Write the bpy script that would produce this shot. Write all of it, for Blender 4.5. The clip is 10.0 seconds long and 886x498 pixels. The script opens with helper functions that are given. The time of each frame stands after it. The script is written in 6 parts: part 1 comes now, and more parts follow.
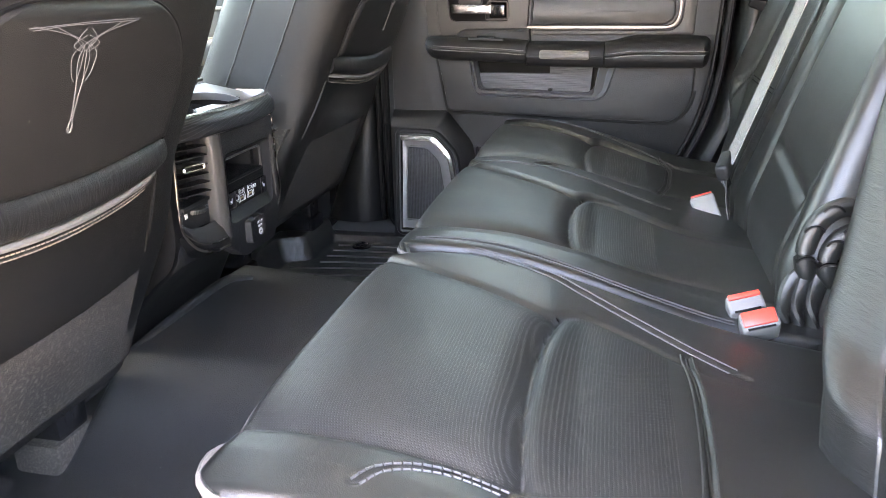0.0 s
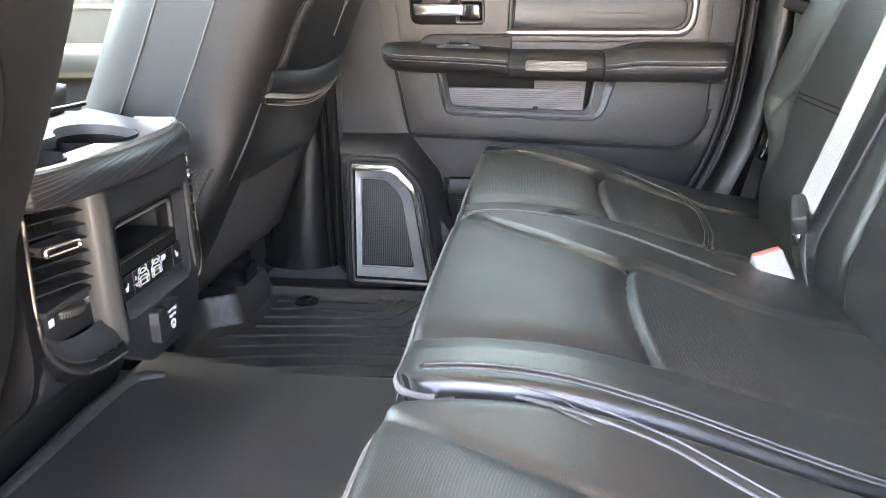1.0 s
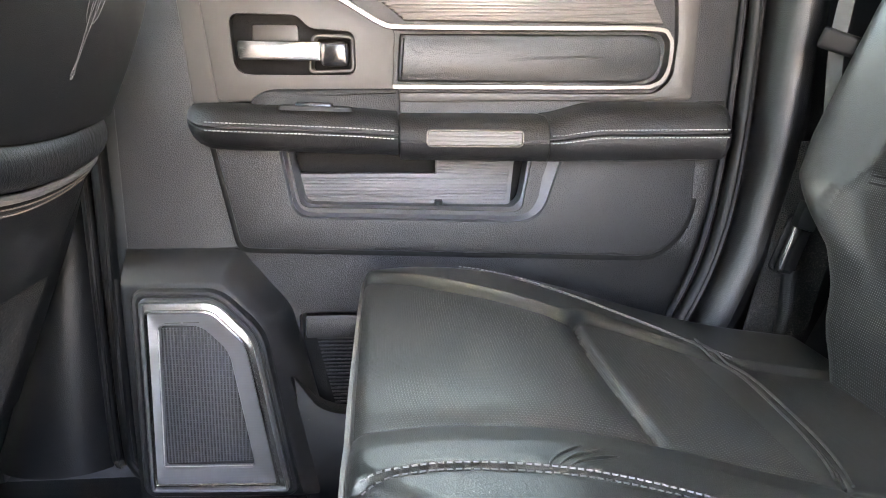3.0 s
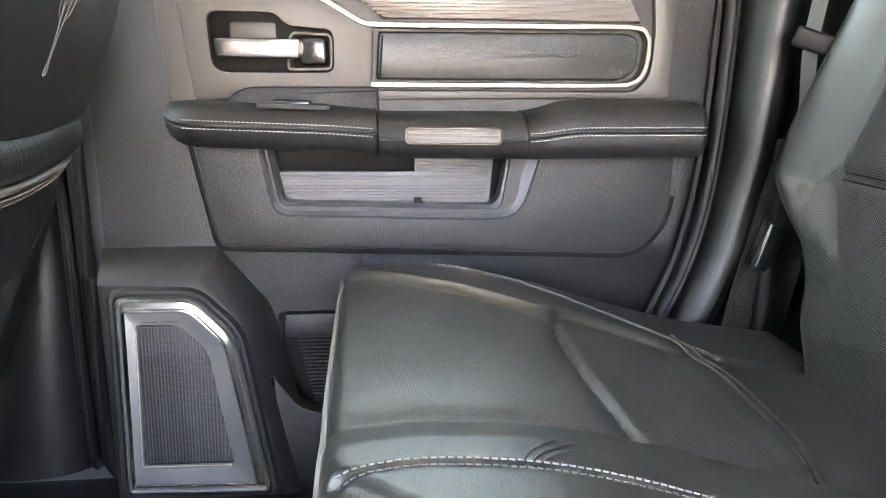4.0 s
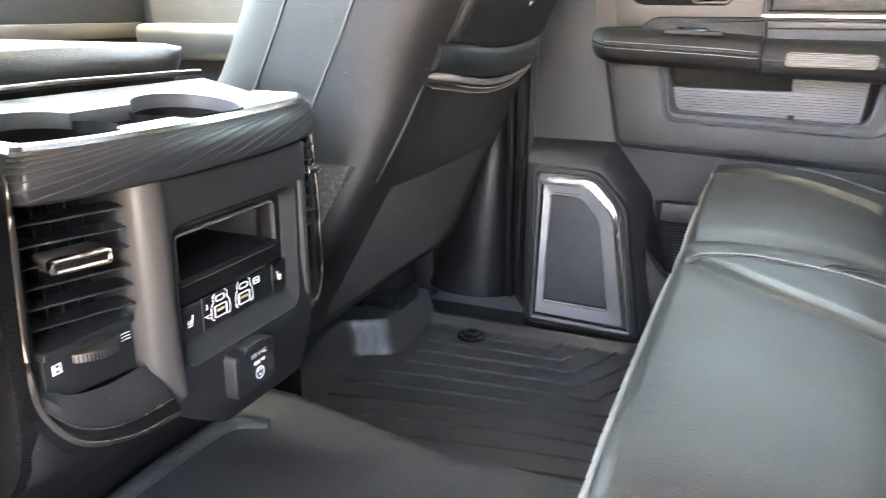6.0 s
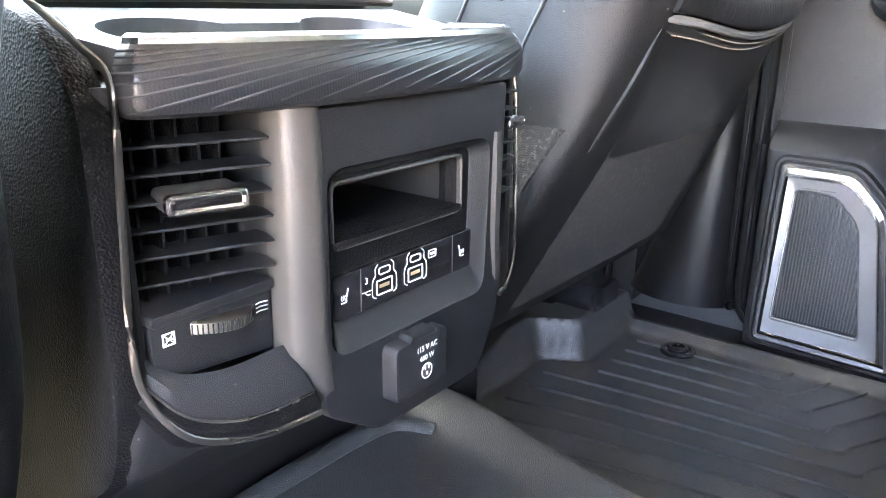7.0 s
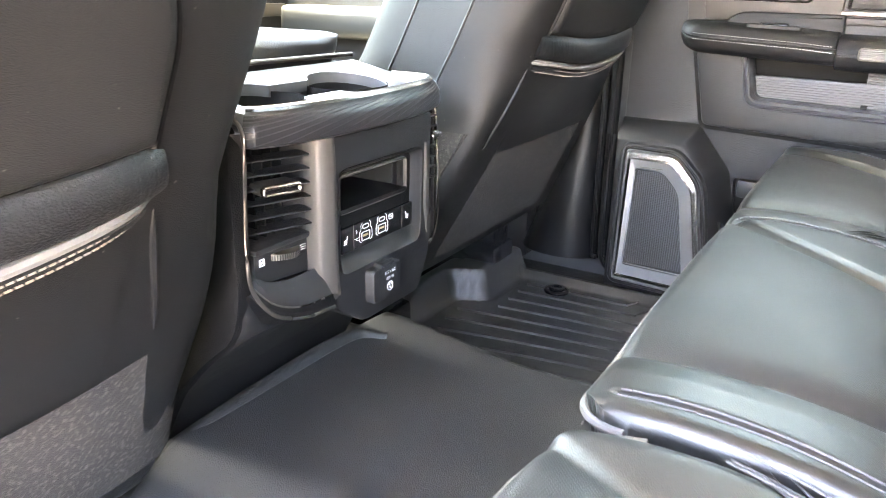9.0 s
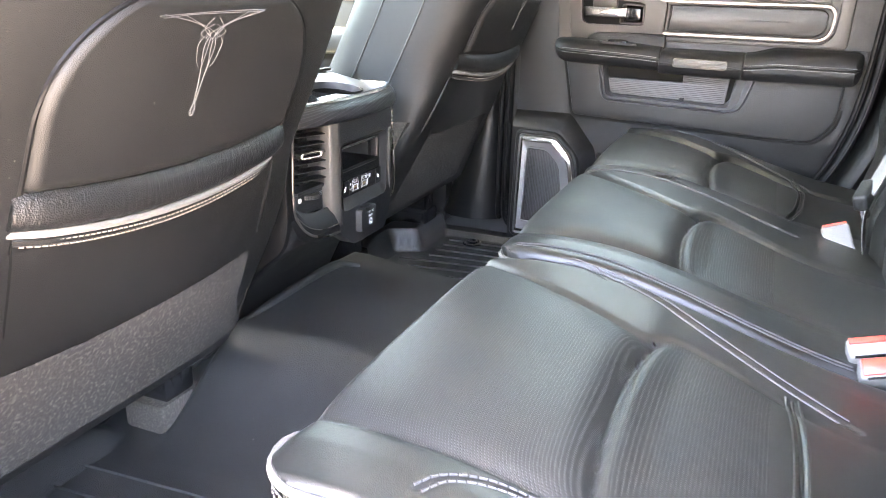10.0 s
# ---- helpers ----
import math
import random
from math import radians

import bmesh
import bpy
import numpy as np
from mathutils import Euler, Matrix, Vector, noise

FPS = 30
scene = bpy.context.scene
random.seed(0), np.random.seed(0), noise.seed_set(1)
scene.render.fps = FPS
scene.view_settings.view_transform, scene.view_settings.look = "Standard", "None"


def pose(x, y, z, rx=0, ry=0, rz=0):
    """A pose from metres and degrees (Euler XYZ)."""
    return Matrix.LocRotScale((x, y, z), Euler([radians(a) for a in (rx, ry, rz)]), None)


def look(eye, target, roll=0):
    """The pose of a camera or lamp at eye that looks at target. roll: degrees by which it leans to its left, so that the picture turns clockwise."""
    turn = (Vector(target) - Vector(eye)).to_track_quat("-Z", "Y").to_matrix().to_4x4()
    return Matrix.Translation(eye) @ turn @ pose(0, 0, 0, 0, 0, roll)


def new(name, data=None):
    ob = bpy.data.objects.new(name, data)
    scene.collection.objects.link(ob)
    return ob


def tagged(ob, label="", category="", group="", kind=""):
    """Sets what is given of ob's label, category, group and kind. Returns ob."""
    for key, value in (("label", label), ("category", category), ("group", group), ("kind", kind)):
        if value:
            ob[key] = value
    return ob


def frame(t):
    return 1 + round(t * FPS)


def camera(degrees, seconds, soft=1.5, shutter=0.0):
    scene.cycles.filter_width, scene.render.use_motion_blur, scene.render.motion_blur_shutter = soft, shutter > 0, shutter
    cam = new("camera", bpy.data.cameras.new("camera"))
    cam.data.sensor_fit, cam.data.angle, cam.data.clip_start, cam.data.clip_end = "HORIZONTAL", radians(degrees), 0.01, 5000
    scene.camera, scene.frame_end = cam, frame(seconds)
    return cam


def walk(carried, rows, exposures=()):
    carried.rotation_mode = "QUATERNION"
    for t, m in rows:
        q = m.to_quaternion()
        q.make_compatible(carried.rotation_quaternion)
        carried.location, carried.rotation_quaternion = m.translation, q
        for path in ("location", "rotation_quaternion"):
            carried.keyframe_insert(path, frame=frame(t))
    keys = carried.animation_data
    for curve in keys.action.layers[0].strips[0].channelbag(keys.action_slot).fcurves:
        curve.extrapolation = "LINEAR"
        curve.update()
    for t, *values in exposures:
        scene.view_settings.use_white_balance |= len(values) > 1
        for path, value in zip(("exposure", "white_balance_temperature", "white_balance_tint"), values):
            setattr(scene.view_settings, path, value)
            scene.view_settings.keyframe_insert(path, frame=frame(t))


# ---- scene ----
cam = camera(60.6, 10.0, soft=0.6, shutter=0.15)
PATH = [
    (0, (0.108, 0.034, 0.646), (-0.323, 1.875, -0.005), -1.1),
    (0.5, (0.018, 0.165, 0.636), (-0.323, 2.024, -0.019), -0.7),
    (1, (-0.049, 0.386, 0.627), (-0.296, 2.264, -0.013), -0.6),
    (1.5, (-0.106, 0.6, 0.623), (-0.235, 2.504, 0.025), -0.0),
    (2, (-0.149, 0.801, 0.6), (-0.157, 2.729, 0.066), 0.2),
    (2.5, (-0.139, 0.913, 0.584), (-0.065, 2.853, 0.1), -0.1),
    (3, (-0.132, 0.983, 0.568), (0.013, 2.926, 0.115), -0.1),
    (4.5, (-0.116, 0.978, 0.566), (0.073, 2.915, 0.108), -0.0),
    (5, (-0.093, 0.823, 0.598), (-0.056, 2.753, 0.074), 0.2),
    (5.5, (-0.073, 0.655, 0.619), (-0.311, 2.546, 0.014), 0.6),
    (6, (-0.101, 0.675, 0.557), (-0.841, 2.434, -0.044), 0.2),
    (6.2, (-0.122, 0.706, 0.541), (-1.045, 2.376, -0.056), 0.1),
    (7.3, (-0.194, 0.802, 0.49), (-1.369, 2.297, -0.129), 0.8),
    (7.5, (-0.196, 0.801, 0.491), (-1.383, 2.284, -0.134), 0.8),
    (8, (-0.196, 0.797, 0.489), (-1.372, 2.281, -0.157), 0.9),
    (8.5, (-0.133, 0.713, 0.512), (-1.222, 2.257, -0.145), 1.1),
    (9, (-0.02, 0.499, 0.588), (-0.971, 2.127, -0.078), 1.2),
    (9.5, (0.042, 0.255, 0.61), (-0.782, 1.951, -0.057), 0.9),
    (10, (0.124, 0.052, 0.652), (-0.6, 1.795, -0.01), 1.3),
]
# time, stops, kelvin of the camera's own settings
STOPS = [(0.0, 6.2, 7950), (0.5, 6.6, 8050), (1.0, 6.9, 8100), (1.5, 7.0, 8050), (2.5, 7.07, 7950), (4.5, 7.17, 8050), (5.0, 7.2, 8100), (5.5, 7.1, 8100), (6.2, 7.1, 7950), (7.5, 7.92, 7200), (8.0, 8.13, 7200), (8.5, 8.08, 7600), (9.0, 7.4, 8150), (9.5, 7.05, 8200), (10.0, 6.91, 7950)]
EXPOSURES = [(t, stops, kelvin, 20) for t, stops, kelvin in STOPS]
walk(cam, [(t, look(eye, target, roll)) for t, eye, target, roll in PATH], EXPOSURES)

# ---- daylight ----
SUN_EL, SUN_ROT = 82.0, 275.0
world = bpy.data.worlds.new("daylight")
scene.world = world
world.use_nodes = True
wn = world.node_tree.nodes
sky = wn.new("ShaderNodeTexSky")
sky.sky_type, sky.sun_disc = "NISHITA", False
sky.sun_elevation, sky.sun_rotation = radians(SUN_EL), radians(SUN_ROT)
sky.dust_density, sky.air_density = 2.5, 1.0
world.node_tree.links.new(sky.outputs[0], wn["Background"].inputs[0])
wn["Background"].inputs[1].default_value = 0.13
sun_data = bpy.data.lights.new("sun", "SUN")
sun_data.energy, sun_data.angle, sun_data.color = 4.2, radians(0.6), (1.0, 0.94, 0.86)
sun = new("sun", sun_data)
sun.matrix_world = look((0, 0, 0), (-math.sin(radians(SUN_ROT)) * math.cos(radians(SUN_EL)), -math.cos(radians(SUN_ROT)) * math.cos(radians(SUN_EL)), -math.sin(radians(SUN_EL))))


# ---- materials ----
def material(name, colour, rough=0.5, metal=0.0, vary=0.15, grain=0.0, grain_scale=500.0, wrinkle=0.0, wrinkle_scale=60.0, wrinkle_map=(1.8, 0.6, 1.0), dust=0.0, dust_scale=900.0, dust_from=0.45, spec=0.5, bands=None, dots=0.0, dot_lift=0.03, sheen=0.0, coat=0.0):
    """Procedural surface: mottled colour, fine grain relief, longer wrinkles, light dust."""
    m = bpy.data.materials.new(name)
    m.use_nodes = True
    nt = m.node_tree
    n, l = nt.nodes, nt.links
    b = n["Principled BSDF"]
    b.inputs["Metallic"].default_value = metal
    b.inputs["Specular IOR Level"].default_value = spec
    b.inputs["Sheen Weight"].default_value = sheen
    b.inputs["Coat Weight"].default_value = coat
    b.inputs["Coat Roughness"].default_value = 0.12
    tc = n.new("ShaderNodeTexCoord")
    big = n.new("ShaderNodeTexNoise")
    big.inputs["Scale"].default_value, big.inputs["Detail"].default_value = 9.0, 5.0
    l.new(tc.outputs["Object"], big.inputs["Vector"])
    ramp = n.new("ShaderNodeMapRange")
    ramp.inputs["From Min"].default_value, ramp.inputs["From Max"].default_value = 0.3, 0.7
    ramp.inputs["To Min"].default_value, ramp.inputs["To Max"].default_value = 1 - vary, 1 + vary
    l.new(big.outputs["Fac"], ramp.inputs["Value"])
    mul = n.new("ShaderNodeMix")
    mul.data_type, mul.blend_type = "RGBA", "MULTIPLY"
    mul.inputs["Factor"].default_value = 1.0
    mul.inputs["A"].default_value = (*colour, 1)
    l.new(ramp.outputs["Result"], mul.inputs["B"])
    out = mul.outputs["Result"]
    rough_r = n.new("ShaderNodeMapRange")
    rough_r.inputs["From Min"].default_value, rough_r.inputs["From Max"].default_value = 0.3, 0.7
    rough_r.inputs["To Min"].default_value, rough_r.inputs["To Max"].default_value = rough * 0.9, min(1.0, rough * 1.1)
    l.new(big.outputs["Fac"], rough_r.inputs["Value"])
    l.new(rough_r.outputs["Result"], b.inputs["Roughness"])
    normal = None
    if grain:
        v = n.new("ShaderNodeTexVoronoi")
        v.inputs["Scale"].default_value = grain_scale
        l.new(tc.outputs["Object"], v.inputs["Vector"])
        bump = n.new("ShaderNodeBump")
        bump.inputs["Strength"].default_value, bump.inputs["Distance"].default_value = grain, 0.001
        l.new(v.outputs["Distance"], bump.inputs["Height"])
        normal = bump.outputs["Normal"]
    if wrinkle:
        w = n.new("ShaderNodeTexNoise")
        w.inputs["Scale"].default_value, w.inputs["Detail"].default_value, w.inputs["Distortion"].default_value = wrinkle_scale, 4.0, 0.6
        mapping = n.new("ShaderNodeMapping")
        mapping.inputs["Scale"].default_value = wrinkle_map
        l.new(tc.outputs["Object"], mapping.inputs["Vector"])
        l.new(mapping.outputs["Vector"], w.inputs["Vector"])
        bump = n.new("ShaderNodeBump")
        bump.inputs["Strength"].default_value, bump.inputs["Distance"].default_value = wrinkle, 0.003
        l.new(w.outputs["Fac"], bump.inputs["Height"])
        if normal:
            l.new(normal, bump.inputs["Normal"])
        normal = bump.outputs["Normal"]
    if bands:
        axis, period, depth = bands
        sep = n.new("ShaderNodeSeparateXYZ")
        l.new(tc.outputs["Object"], sep.inputs["Vector"])
        f = n.new("ShaderNodeMath")
        f.operation = "MULTIPLY"
        f.inputs[1].default_value = 2 * math.pi / period
        if axis == "D":
            add = n.new("ShaderNodeMath")
            add.operation = "ADD"
            l.new(sep.outputs["X"], add.inputs[0])
            l.new(sep.outputs["Y"], add.inputs[1])
            l.new(add.outputs[0], f.inputs[0])
        else:
            l.new(sep.outputs[axis], f.inputs[0])
        s = n.new("ShaderNodeMath")
        s.operation = "SINE"
        l.new(f.outputs[0], s.inputs[0])
        bump = n.new("ShaderNodeBump")
        bump.inputs["Strength"].default_value, bump.inputs["Distance"].default_value = depth, period * 0.4
        l.new(s.outputs[0], bump.inputs["Height"])
        if normal:
            l.new(normal, bump.inputs["Normal"])
        normal = bump.outputs["Normal"]
    if dots:
        sep = n.new("ShaderNodeSeparateXYZ")
        l.new(tc.outputs["Object"], sep.inputs["Vector"])
        parts = []
        for a, c, sg in (("X", "Y", 1.0), ("X", "Y", -1.0)):
            comb = n.new("ShaderNodeMath")
            comb.operation = "MULTIPLY_ADD"
            comb.inputs[1].default_value = sg
            add = n.new("ShaderNodeMath")
            add.operation = "ADD"
            l.new(sep.outputs["X"], add.inputs[0])
            l.new(sep.outputs["Z"], add.inputs[1])
            l.new(sep.outputs["Y"], comb.inputs[0])
            l.new(add.outputs[0], comb.inputs[2])
            f = n.new("ShaderNodeMath")
            f.operation = "MULTIPLY"
            f.inputs[1].default_value = 2 * math.pi / dots
            l.new(comb.outputs[0], f.inputs[0])
            s = n.new("ShaderNodeMath")
            s.operation = "SINE"
            l.new(f.outputs[0], s.inputs[0])
            parts.append(s)
        prod = n.new("ShaderNodeMath")
        prod.operation = "MULTIPLY"
        l.new(parts[0].outputs[0], prod.inputs[0])
        l.new(parts[1].outputs[0], prod.inputs[1])
        step = n.new("ShaderNodeMapRange")
        step.inputs["From Min"].default_value, step.inputs["From Max"].default_value = 0.50, 0.85
        l.new(prod.outputs[0], step.inputs["Value"])
        bump = n.new("ShaderNodeBump")
        bump.invert = True
        bump.inputs["Strength"].default_value, bump.inputs["Distance"].default_value = 0.55, 0.0010
        l.new(step.outputs["Result"], bump.inputs["Height"])
        if normal:
            l.new(normal, bump.inputs["Normal"])
        normal = bump.outputs["Normal"]
        lift = n.new("ShaderNodeMix")
        lift.data_type = "RGBA"
        lift.inputs["B"].default_value = (colour[0] * 2.0 + dot_lift, colour[1] * 2.0 + dot_lift, colour[2] * 2.0 + dot_lift, 1)
        l.new(step.outputs["Result"], lift.inputs["Factor"])
        l.new(out, lift.inputs["A"])
        out = lift.outputs["Result"]
    if dust:
        d = n.new("ShaderNodeTexNoise")
        d.inputs["Scale"].default_value, d.inputs["Detail"].default_value = dust_scale, 2.0
        l.new(tc.outputs["Object"], d.inputs["Vector"])
        dr = n.new("ShaderNodeMapRange")
        dr.inputs["From Min"].default_value, dr.inputs["From Max"].default_value = dust_from, max(0.75, dust_from + 0.06)
        dr.inputs["To Max"].default_value = dust
        l.new(d.outputs["Fac"], dr.inputs["Value"])
        mx = n.new("ShaderNodeMix")
        mx.data_type = "RGBA"
        mx.inputs["B"].default_value = (0.45, 0.41, 0.36, 1)
        l.new(dr.outputs["Result"], mx.inputs["Factor"])
        l.new(out, mx.inputs["A"])
        out = mx.outputs["Result"]
    l.new(out, b.inputs["Base Color"])
    if normal:
        l.new(normal, b.inputs["Normal"])
    return m


LEATHER = material("black_leather", (0.0125, 0.0134, 0.0127), 0.37, grain=0.15, grain_scale=950, wrinkle=0.10, wrinkle_scale=55, vary=0.12, spec=0.64)
LEATHER_FINE = material("smooth_black_leather", (0.0125, 0.0134, 0.0127), 0.34, grain=0.32, grain_scale=900, vary=0.12, spec=0.68)
LEATHER_PERF = material("perforated_black_leather", (0.0125, 0.0134, 0.0127), 0.43, grain=0.16, grain_scale=1000, dots=0.0050, vary=0.12, spec=0.46, dot_lift=0.014)
LEATHER_MATTE = material("matte_black_leather", (0.0125, 0.0134, 0.0127), 0.47, grain=0.20, grain_scale=950, wrinkle=0.06, wrinkle_scale=45, vary=0.14, spec=0.42)
LEATHER_BACK = material("perforated_backrest_leather", (0.0080, 0.0088, 0.0082), 0.40, grain=0.20, grain_scale=900, dots=0.0060, dot_lift=0.07, vary=0.12, spec=0.42)
LEATHER_WEAVE = material("embossed_black_leather", (0.0125, 0.0134, 0.0127), 0.43, grain=0.16, grain_scale=900, dots=0.0046, vary=0.12, spec=0.46, dot_lift=0.014)
# duller and a little darker than the cushion leather
SEAT_SIDE = material("dull_black_bolster_leather", (0.0110, 0.0118, 0.0112), 0.46, grain=0.22, grain_scale=900, wrinkle=0.08, wrinkle_scale=50, vary=0.14, spec=0.36)
SEAT_SHELL = material("black_seat_back_vinyl", (0.0095, 0.0096, 0.0095), 0.48, grain=0.30, grain_scale=1200, dust=0.30, dust_scale=170.0, dust_from=0.735, spec=0.30)
PLASTIC = material("textured_black_plastic", (0.0120, 0.0122, 0.0128), 0.43, grain=0.30, grain_scale=1700, vary=0.08, dust=0.2, dust_scale=230.0, dust_from=0.735, spec=0.38)
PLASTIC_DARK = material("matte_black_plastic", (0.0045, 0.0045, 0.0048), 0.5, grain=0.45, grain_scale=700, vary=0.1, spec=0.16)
PLASTIC_GREY = material("charcoal_door_plastic", (0.0230, 0.0232, 0.0239), 0.38, grain=0.42, grain_scale=720, vary=0.16, spec=0.42)
PLASTIC_SATIN = material("satin_grey_plastic", (0.0395, 0.0355, 0.0315), 0.50, grain=0.08, grain_scale=1500, vary=0.05)
PLASTIC_GLOSS = material("gloss_black_plastic", (0.012, 0.012, 0.013), 0.18, vary=0.1)
RUBBER = material("black_rubber_mat", (0.0330, 0.0350, 0.0350), 0.36, grain=0.35, grain_scale=700, dust=0.05, vary=0.25, spec=0.6)
GATHER = material("gathered_black_leather", (0.0090, 0.0090, 0.0090), 0.40, grain=0.5, grain_scale=650, wrinkle=0.4, wrinkle_scale=120, wrinkle_map=(0.6, 1.8, 0.5), vary=0.12)
ARM_LEATHER = material("black_armrest_leather", (0.0090, 0.0090, 0.0092), 0.50, grain=0.5, grain_scale=480, vary=0.1, spec=0.4)
# paler than the mat: the glint along the ridges is in the colour
RIB = material("lit_rubber_ridge", (0.0360, 0.0380, 0.0380), 0.42, vary=0.3)
PILLAR = material("glossy_black_pillar_plastic", (0.0055, 0.0055, 0.0058), 0.36, grain=0.2, grain_scale=700, vary=0.1, spec=0.28)
# door charcoal taken darker: the armrest's shadow is put into this colour
PANEL = material("shaded_charcoal_panel", (0.0185, 0.0187, 0.0196), 0.38, grain=0.48, grain_scale=640, vary=0.16, spec=0.42)
POCKET_SATIN = material("satin_pocket_plastic", (0.060, 0.061, 0.068), 0.42, grain=0.2, grain_scale=900, vary=0.06)
# lower door: the grey made near black, its shade put into the colour
LOWER = material("shaded_grained_door_plastic", (0.0085, 0.0086, 0.0090), 0.42, grain=0.45, grain_scale=700, vary=0.12, spec=0.30)
TRIM_PALE = material("grey_upper_trim", (0.055, 0.055, 0.055), 0.7, grain=0.3)
SEAL = material("black_rubber_seal", (0.004, 0.004, 0.0043), 0.55, vary=0.1, spec=0.18)
VINYL = material("black_vinyl_floor", (0.0220, 0.0225, 0.0222), 0.46, grain=0.5, grain_scale=800, vary=0.25, dust=0.25, dust_scale=200.0, dust_from=0.73, spec=0.4)
CARPET = material("grey_speckled_carpet", (0.0270, 0.0250, 0.0230), 0.95, grain=1.0, grain_scale=800, dust=0.15, dust_scale=230.0, dust_from=0.50, vary=0.35)
CARPET_DARK = material("black_speckled_carpet", (0.0060, 0.0058, 0.0056), 0.95, grain=1.0, grain_scale=700, dust=0.10, dust_scale=420.0, dust_from=0.50, vary=0.25)
CHROME = material("satin_chrome", (0.62, 0.61, 0.6), 0.22, metal=1.0, vary=0.03)
FOOT = material("tan_speckled_cover", (0.0520, 0.0460, 0.0390), 0.8, grain=0.8, grain_scale=700, dust=0.16, dust_scale=300.0, dust_from=0.45, vary=0.25)
SILVER = material("silver_trim", (0.2200, 0.2020, 0.1820), 0.42, metal=1.0, vary=0.05)
STEEL_DARK = material("dark_brushed_frame", (0.3300, 0.3300, 0.3350), 0.44, metal=1.0, vary=0.08, bands=("Z", 0.004, 0.04))
GRILLE = material("speaker_mesh", (0.1100, 0.1100, 0.1140), 0.40, metal=0.35, vary=0.08)
RIBBED = material("ribbed_rubber_liner", (0.1071, 0.1071, 0.1125), 0.5, vary=0.08)
WEB = material("grey_belt_webbing", (0.2250, 0.2250, 0.2218), 0.75, bands=("Y", 0.003, 0.3), vary=0.06)
WEB_DARK = material("dark_belt_webbing", (0.0429, 0.0429, 0.0429), 0.7, vary=0.1)
RED = material("red_release_button", (0.5500, 0.0450, 0.0280), 0.35, vary=0.04)
BUCKLE_GREY = material("grey_buckle_plastic", (0.1714, 0.1714, 0.1714), 0.5, grain=0.2, vary=0.06)
PIPING = material("pale_grey_piping", (0.1250, 0.1190, 0.1110), 0.55, grain=0.2, grain_scale=1200, vary=0.08)
THREAD = material("pale_grey_thread", (0.1339, 0.1307, 0.1264), 0.7, vary=0.15)
THREAD_PALE = material("white_grey_thread", (0.30, 0.295, 0.285), 0.7, vary=0.1)
THREAD_SOFT = material("soft_grey_thread", (0.1018, 0.1007, 0.0986), 0.7, vary=0.15)
THREAD_GREY = material("grey_cord", (0.1393, 0.1393, 0.1446), 0.5, vary=0.08)
THREAD_TAN = material("tan_grey_thread", (0.25, 0.215, 0.175), 0.7, vary=0.15)
THREAD_MID = material("mid_grey_thread", (0.060, 0.060, 0.061), 0.6, vary=0.15)
THREAD_DARK = material("dark_thread", (0.035, 0.036, 0.036), 0.6, vary=0.1)
WHITE_MARK = material("white_printed_mark", (0.75, 0.75, 0.75), 0.5, vary=0.03)
LENS = material("frosted_lamp_lens", (0.1150, 0.1080, 0.0980), 0.45, bands=("Z", 0.003, 0.3), vary=0.05)
WRAP = material("dark_grey_wrap", (0.0135, 0.0142, 0.0160), 0.34, grain=0.12, grain_scale=900, bands=("Y", 0.0018, 0.05), vary=0.1)
EDGE_LINE = material("dark_satin_edge_line", (0.1500, 0.1360, 0.1210), 0.28, metal=0.9, vary=0.12)
LEATHER_CREASED = material("creased_black_leather", (0.0125, 0.0134, 0.0127), 0.34, grain=0.26, grain_scale=950, wrinkle=0.30, wrinkle_scale=110, wrinkle_map=(0.5, 0.22, 1.5), vary=0.15, spec=0.68)
INLAY = material("silver_inlay_line", (0.0600, 0.0600, 0.0630), 0.35, metal=0.5, vary=0.25)
HEADLINER = material("pale_grey_headliner", (0.42, 0.425, 0.43), 0.9, grain=0.5, grain_scale=1500)
ACCENT = material("brown_grey_ridged_trim", (0.1232, 0.1157, 0.1093), 0.36, metal=0.2, vary=0.08)
TRAY_SATIN = material("dark_satin_tray", (0.1071, 0.1071, 0.1114), 0.33, metal=0.3, vary=0.1)
SILVER_SATIN = material("satin_silver_plastic", (0.12, 0.12, 0.12), 0.34, metal=0.4, vary=0.05)


def tinted_glass(name, tint):
    m = bpy.data.materials.new(name)
    m.use_nodes = True
    n, l = m.node_tree.nodes, m.node_tree.links
    clear, shine, mix = n.new("ShaderNodeBsdfTransparent"), n.new("ShaderNodeBsdfGlossy"), n.new("ShaderNodeMixShader")
    clear.inputs["Color"].default_value = (*tint, 1)
    shine.inputs["Roughness"].default_value = 0.02
    mix.inputs[0].default_value = 0.06
    l.new(clear.outputs[0], mix.inputs[1])
    l.new(shine.outputs[0], mix.inputs[2])
    l.new(mix.outputs[0], n["Material Output"].inputs["Surface"])
    return m


PORT_METAL = material("bright_port_metal", (0.6200, 0.6100, 0.5850), 0.4, metal=0.2, vary=0.05)
BRASS = material("brass_contact", (0.42, 0.30, 0.16), 0.4, metal=0.5, vary=0.1)
TINTED = tinted_glass("dark_tinted_glass", (0.24, 0.25, 0.235))
PRIVACY = tinted_glass("privacy_glass", (0.58, 0.62, 0.55))
SCREEN = tinted_glass("windscreen_glass", (0.76, 0.80, 0.73))
CLEAR = tinted_glass("clear_glass", (0.89, 0.92, 0.845))
CONCRETE = material("pale_concrete", (0.30, 0.27, 0.235), 0.85, grain=0.3, grain_scale=120, vary=0.12)


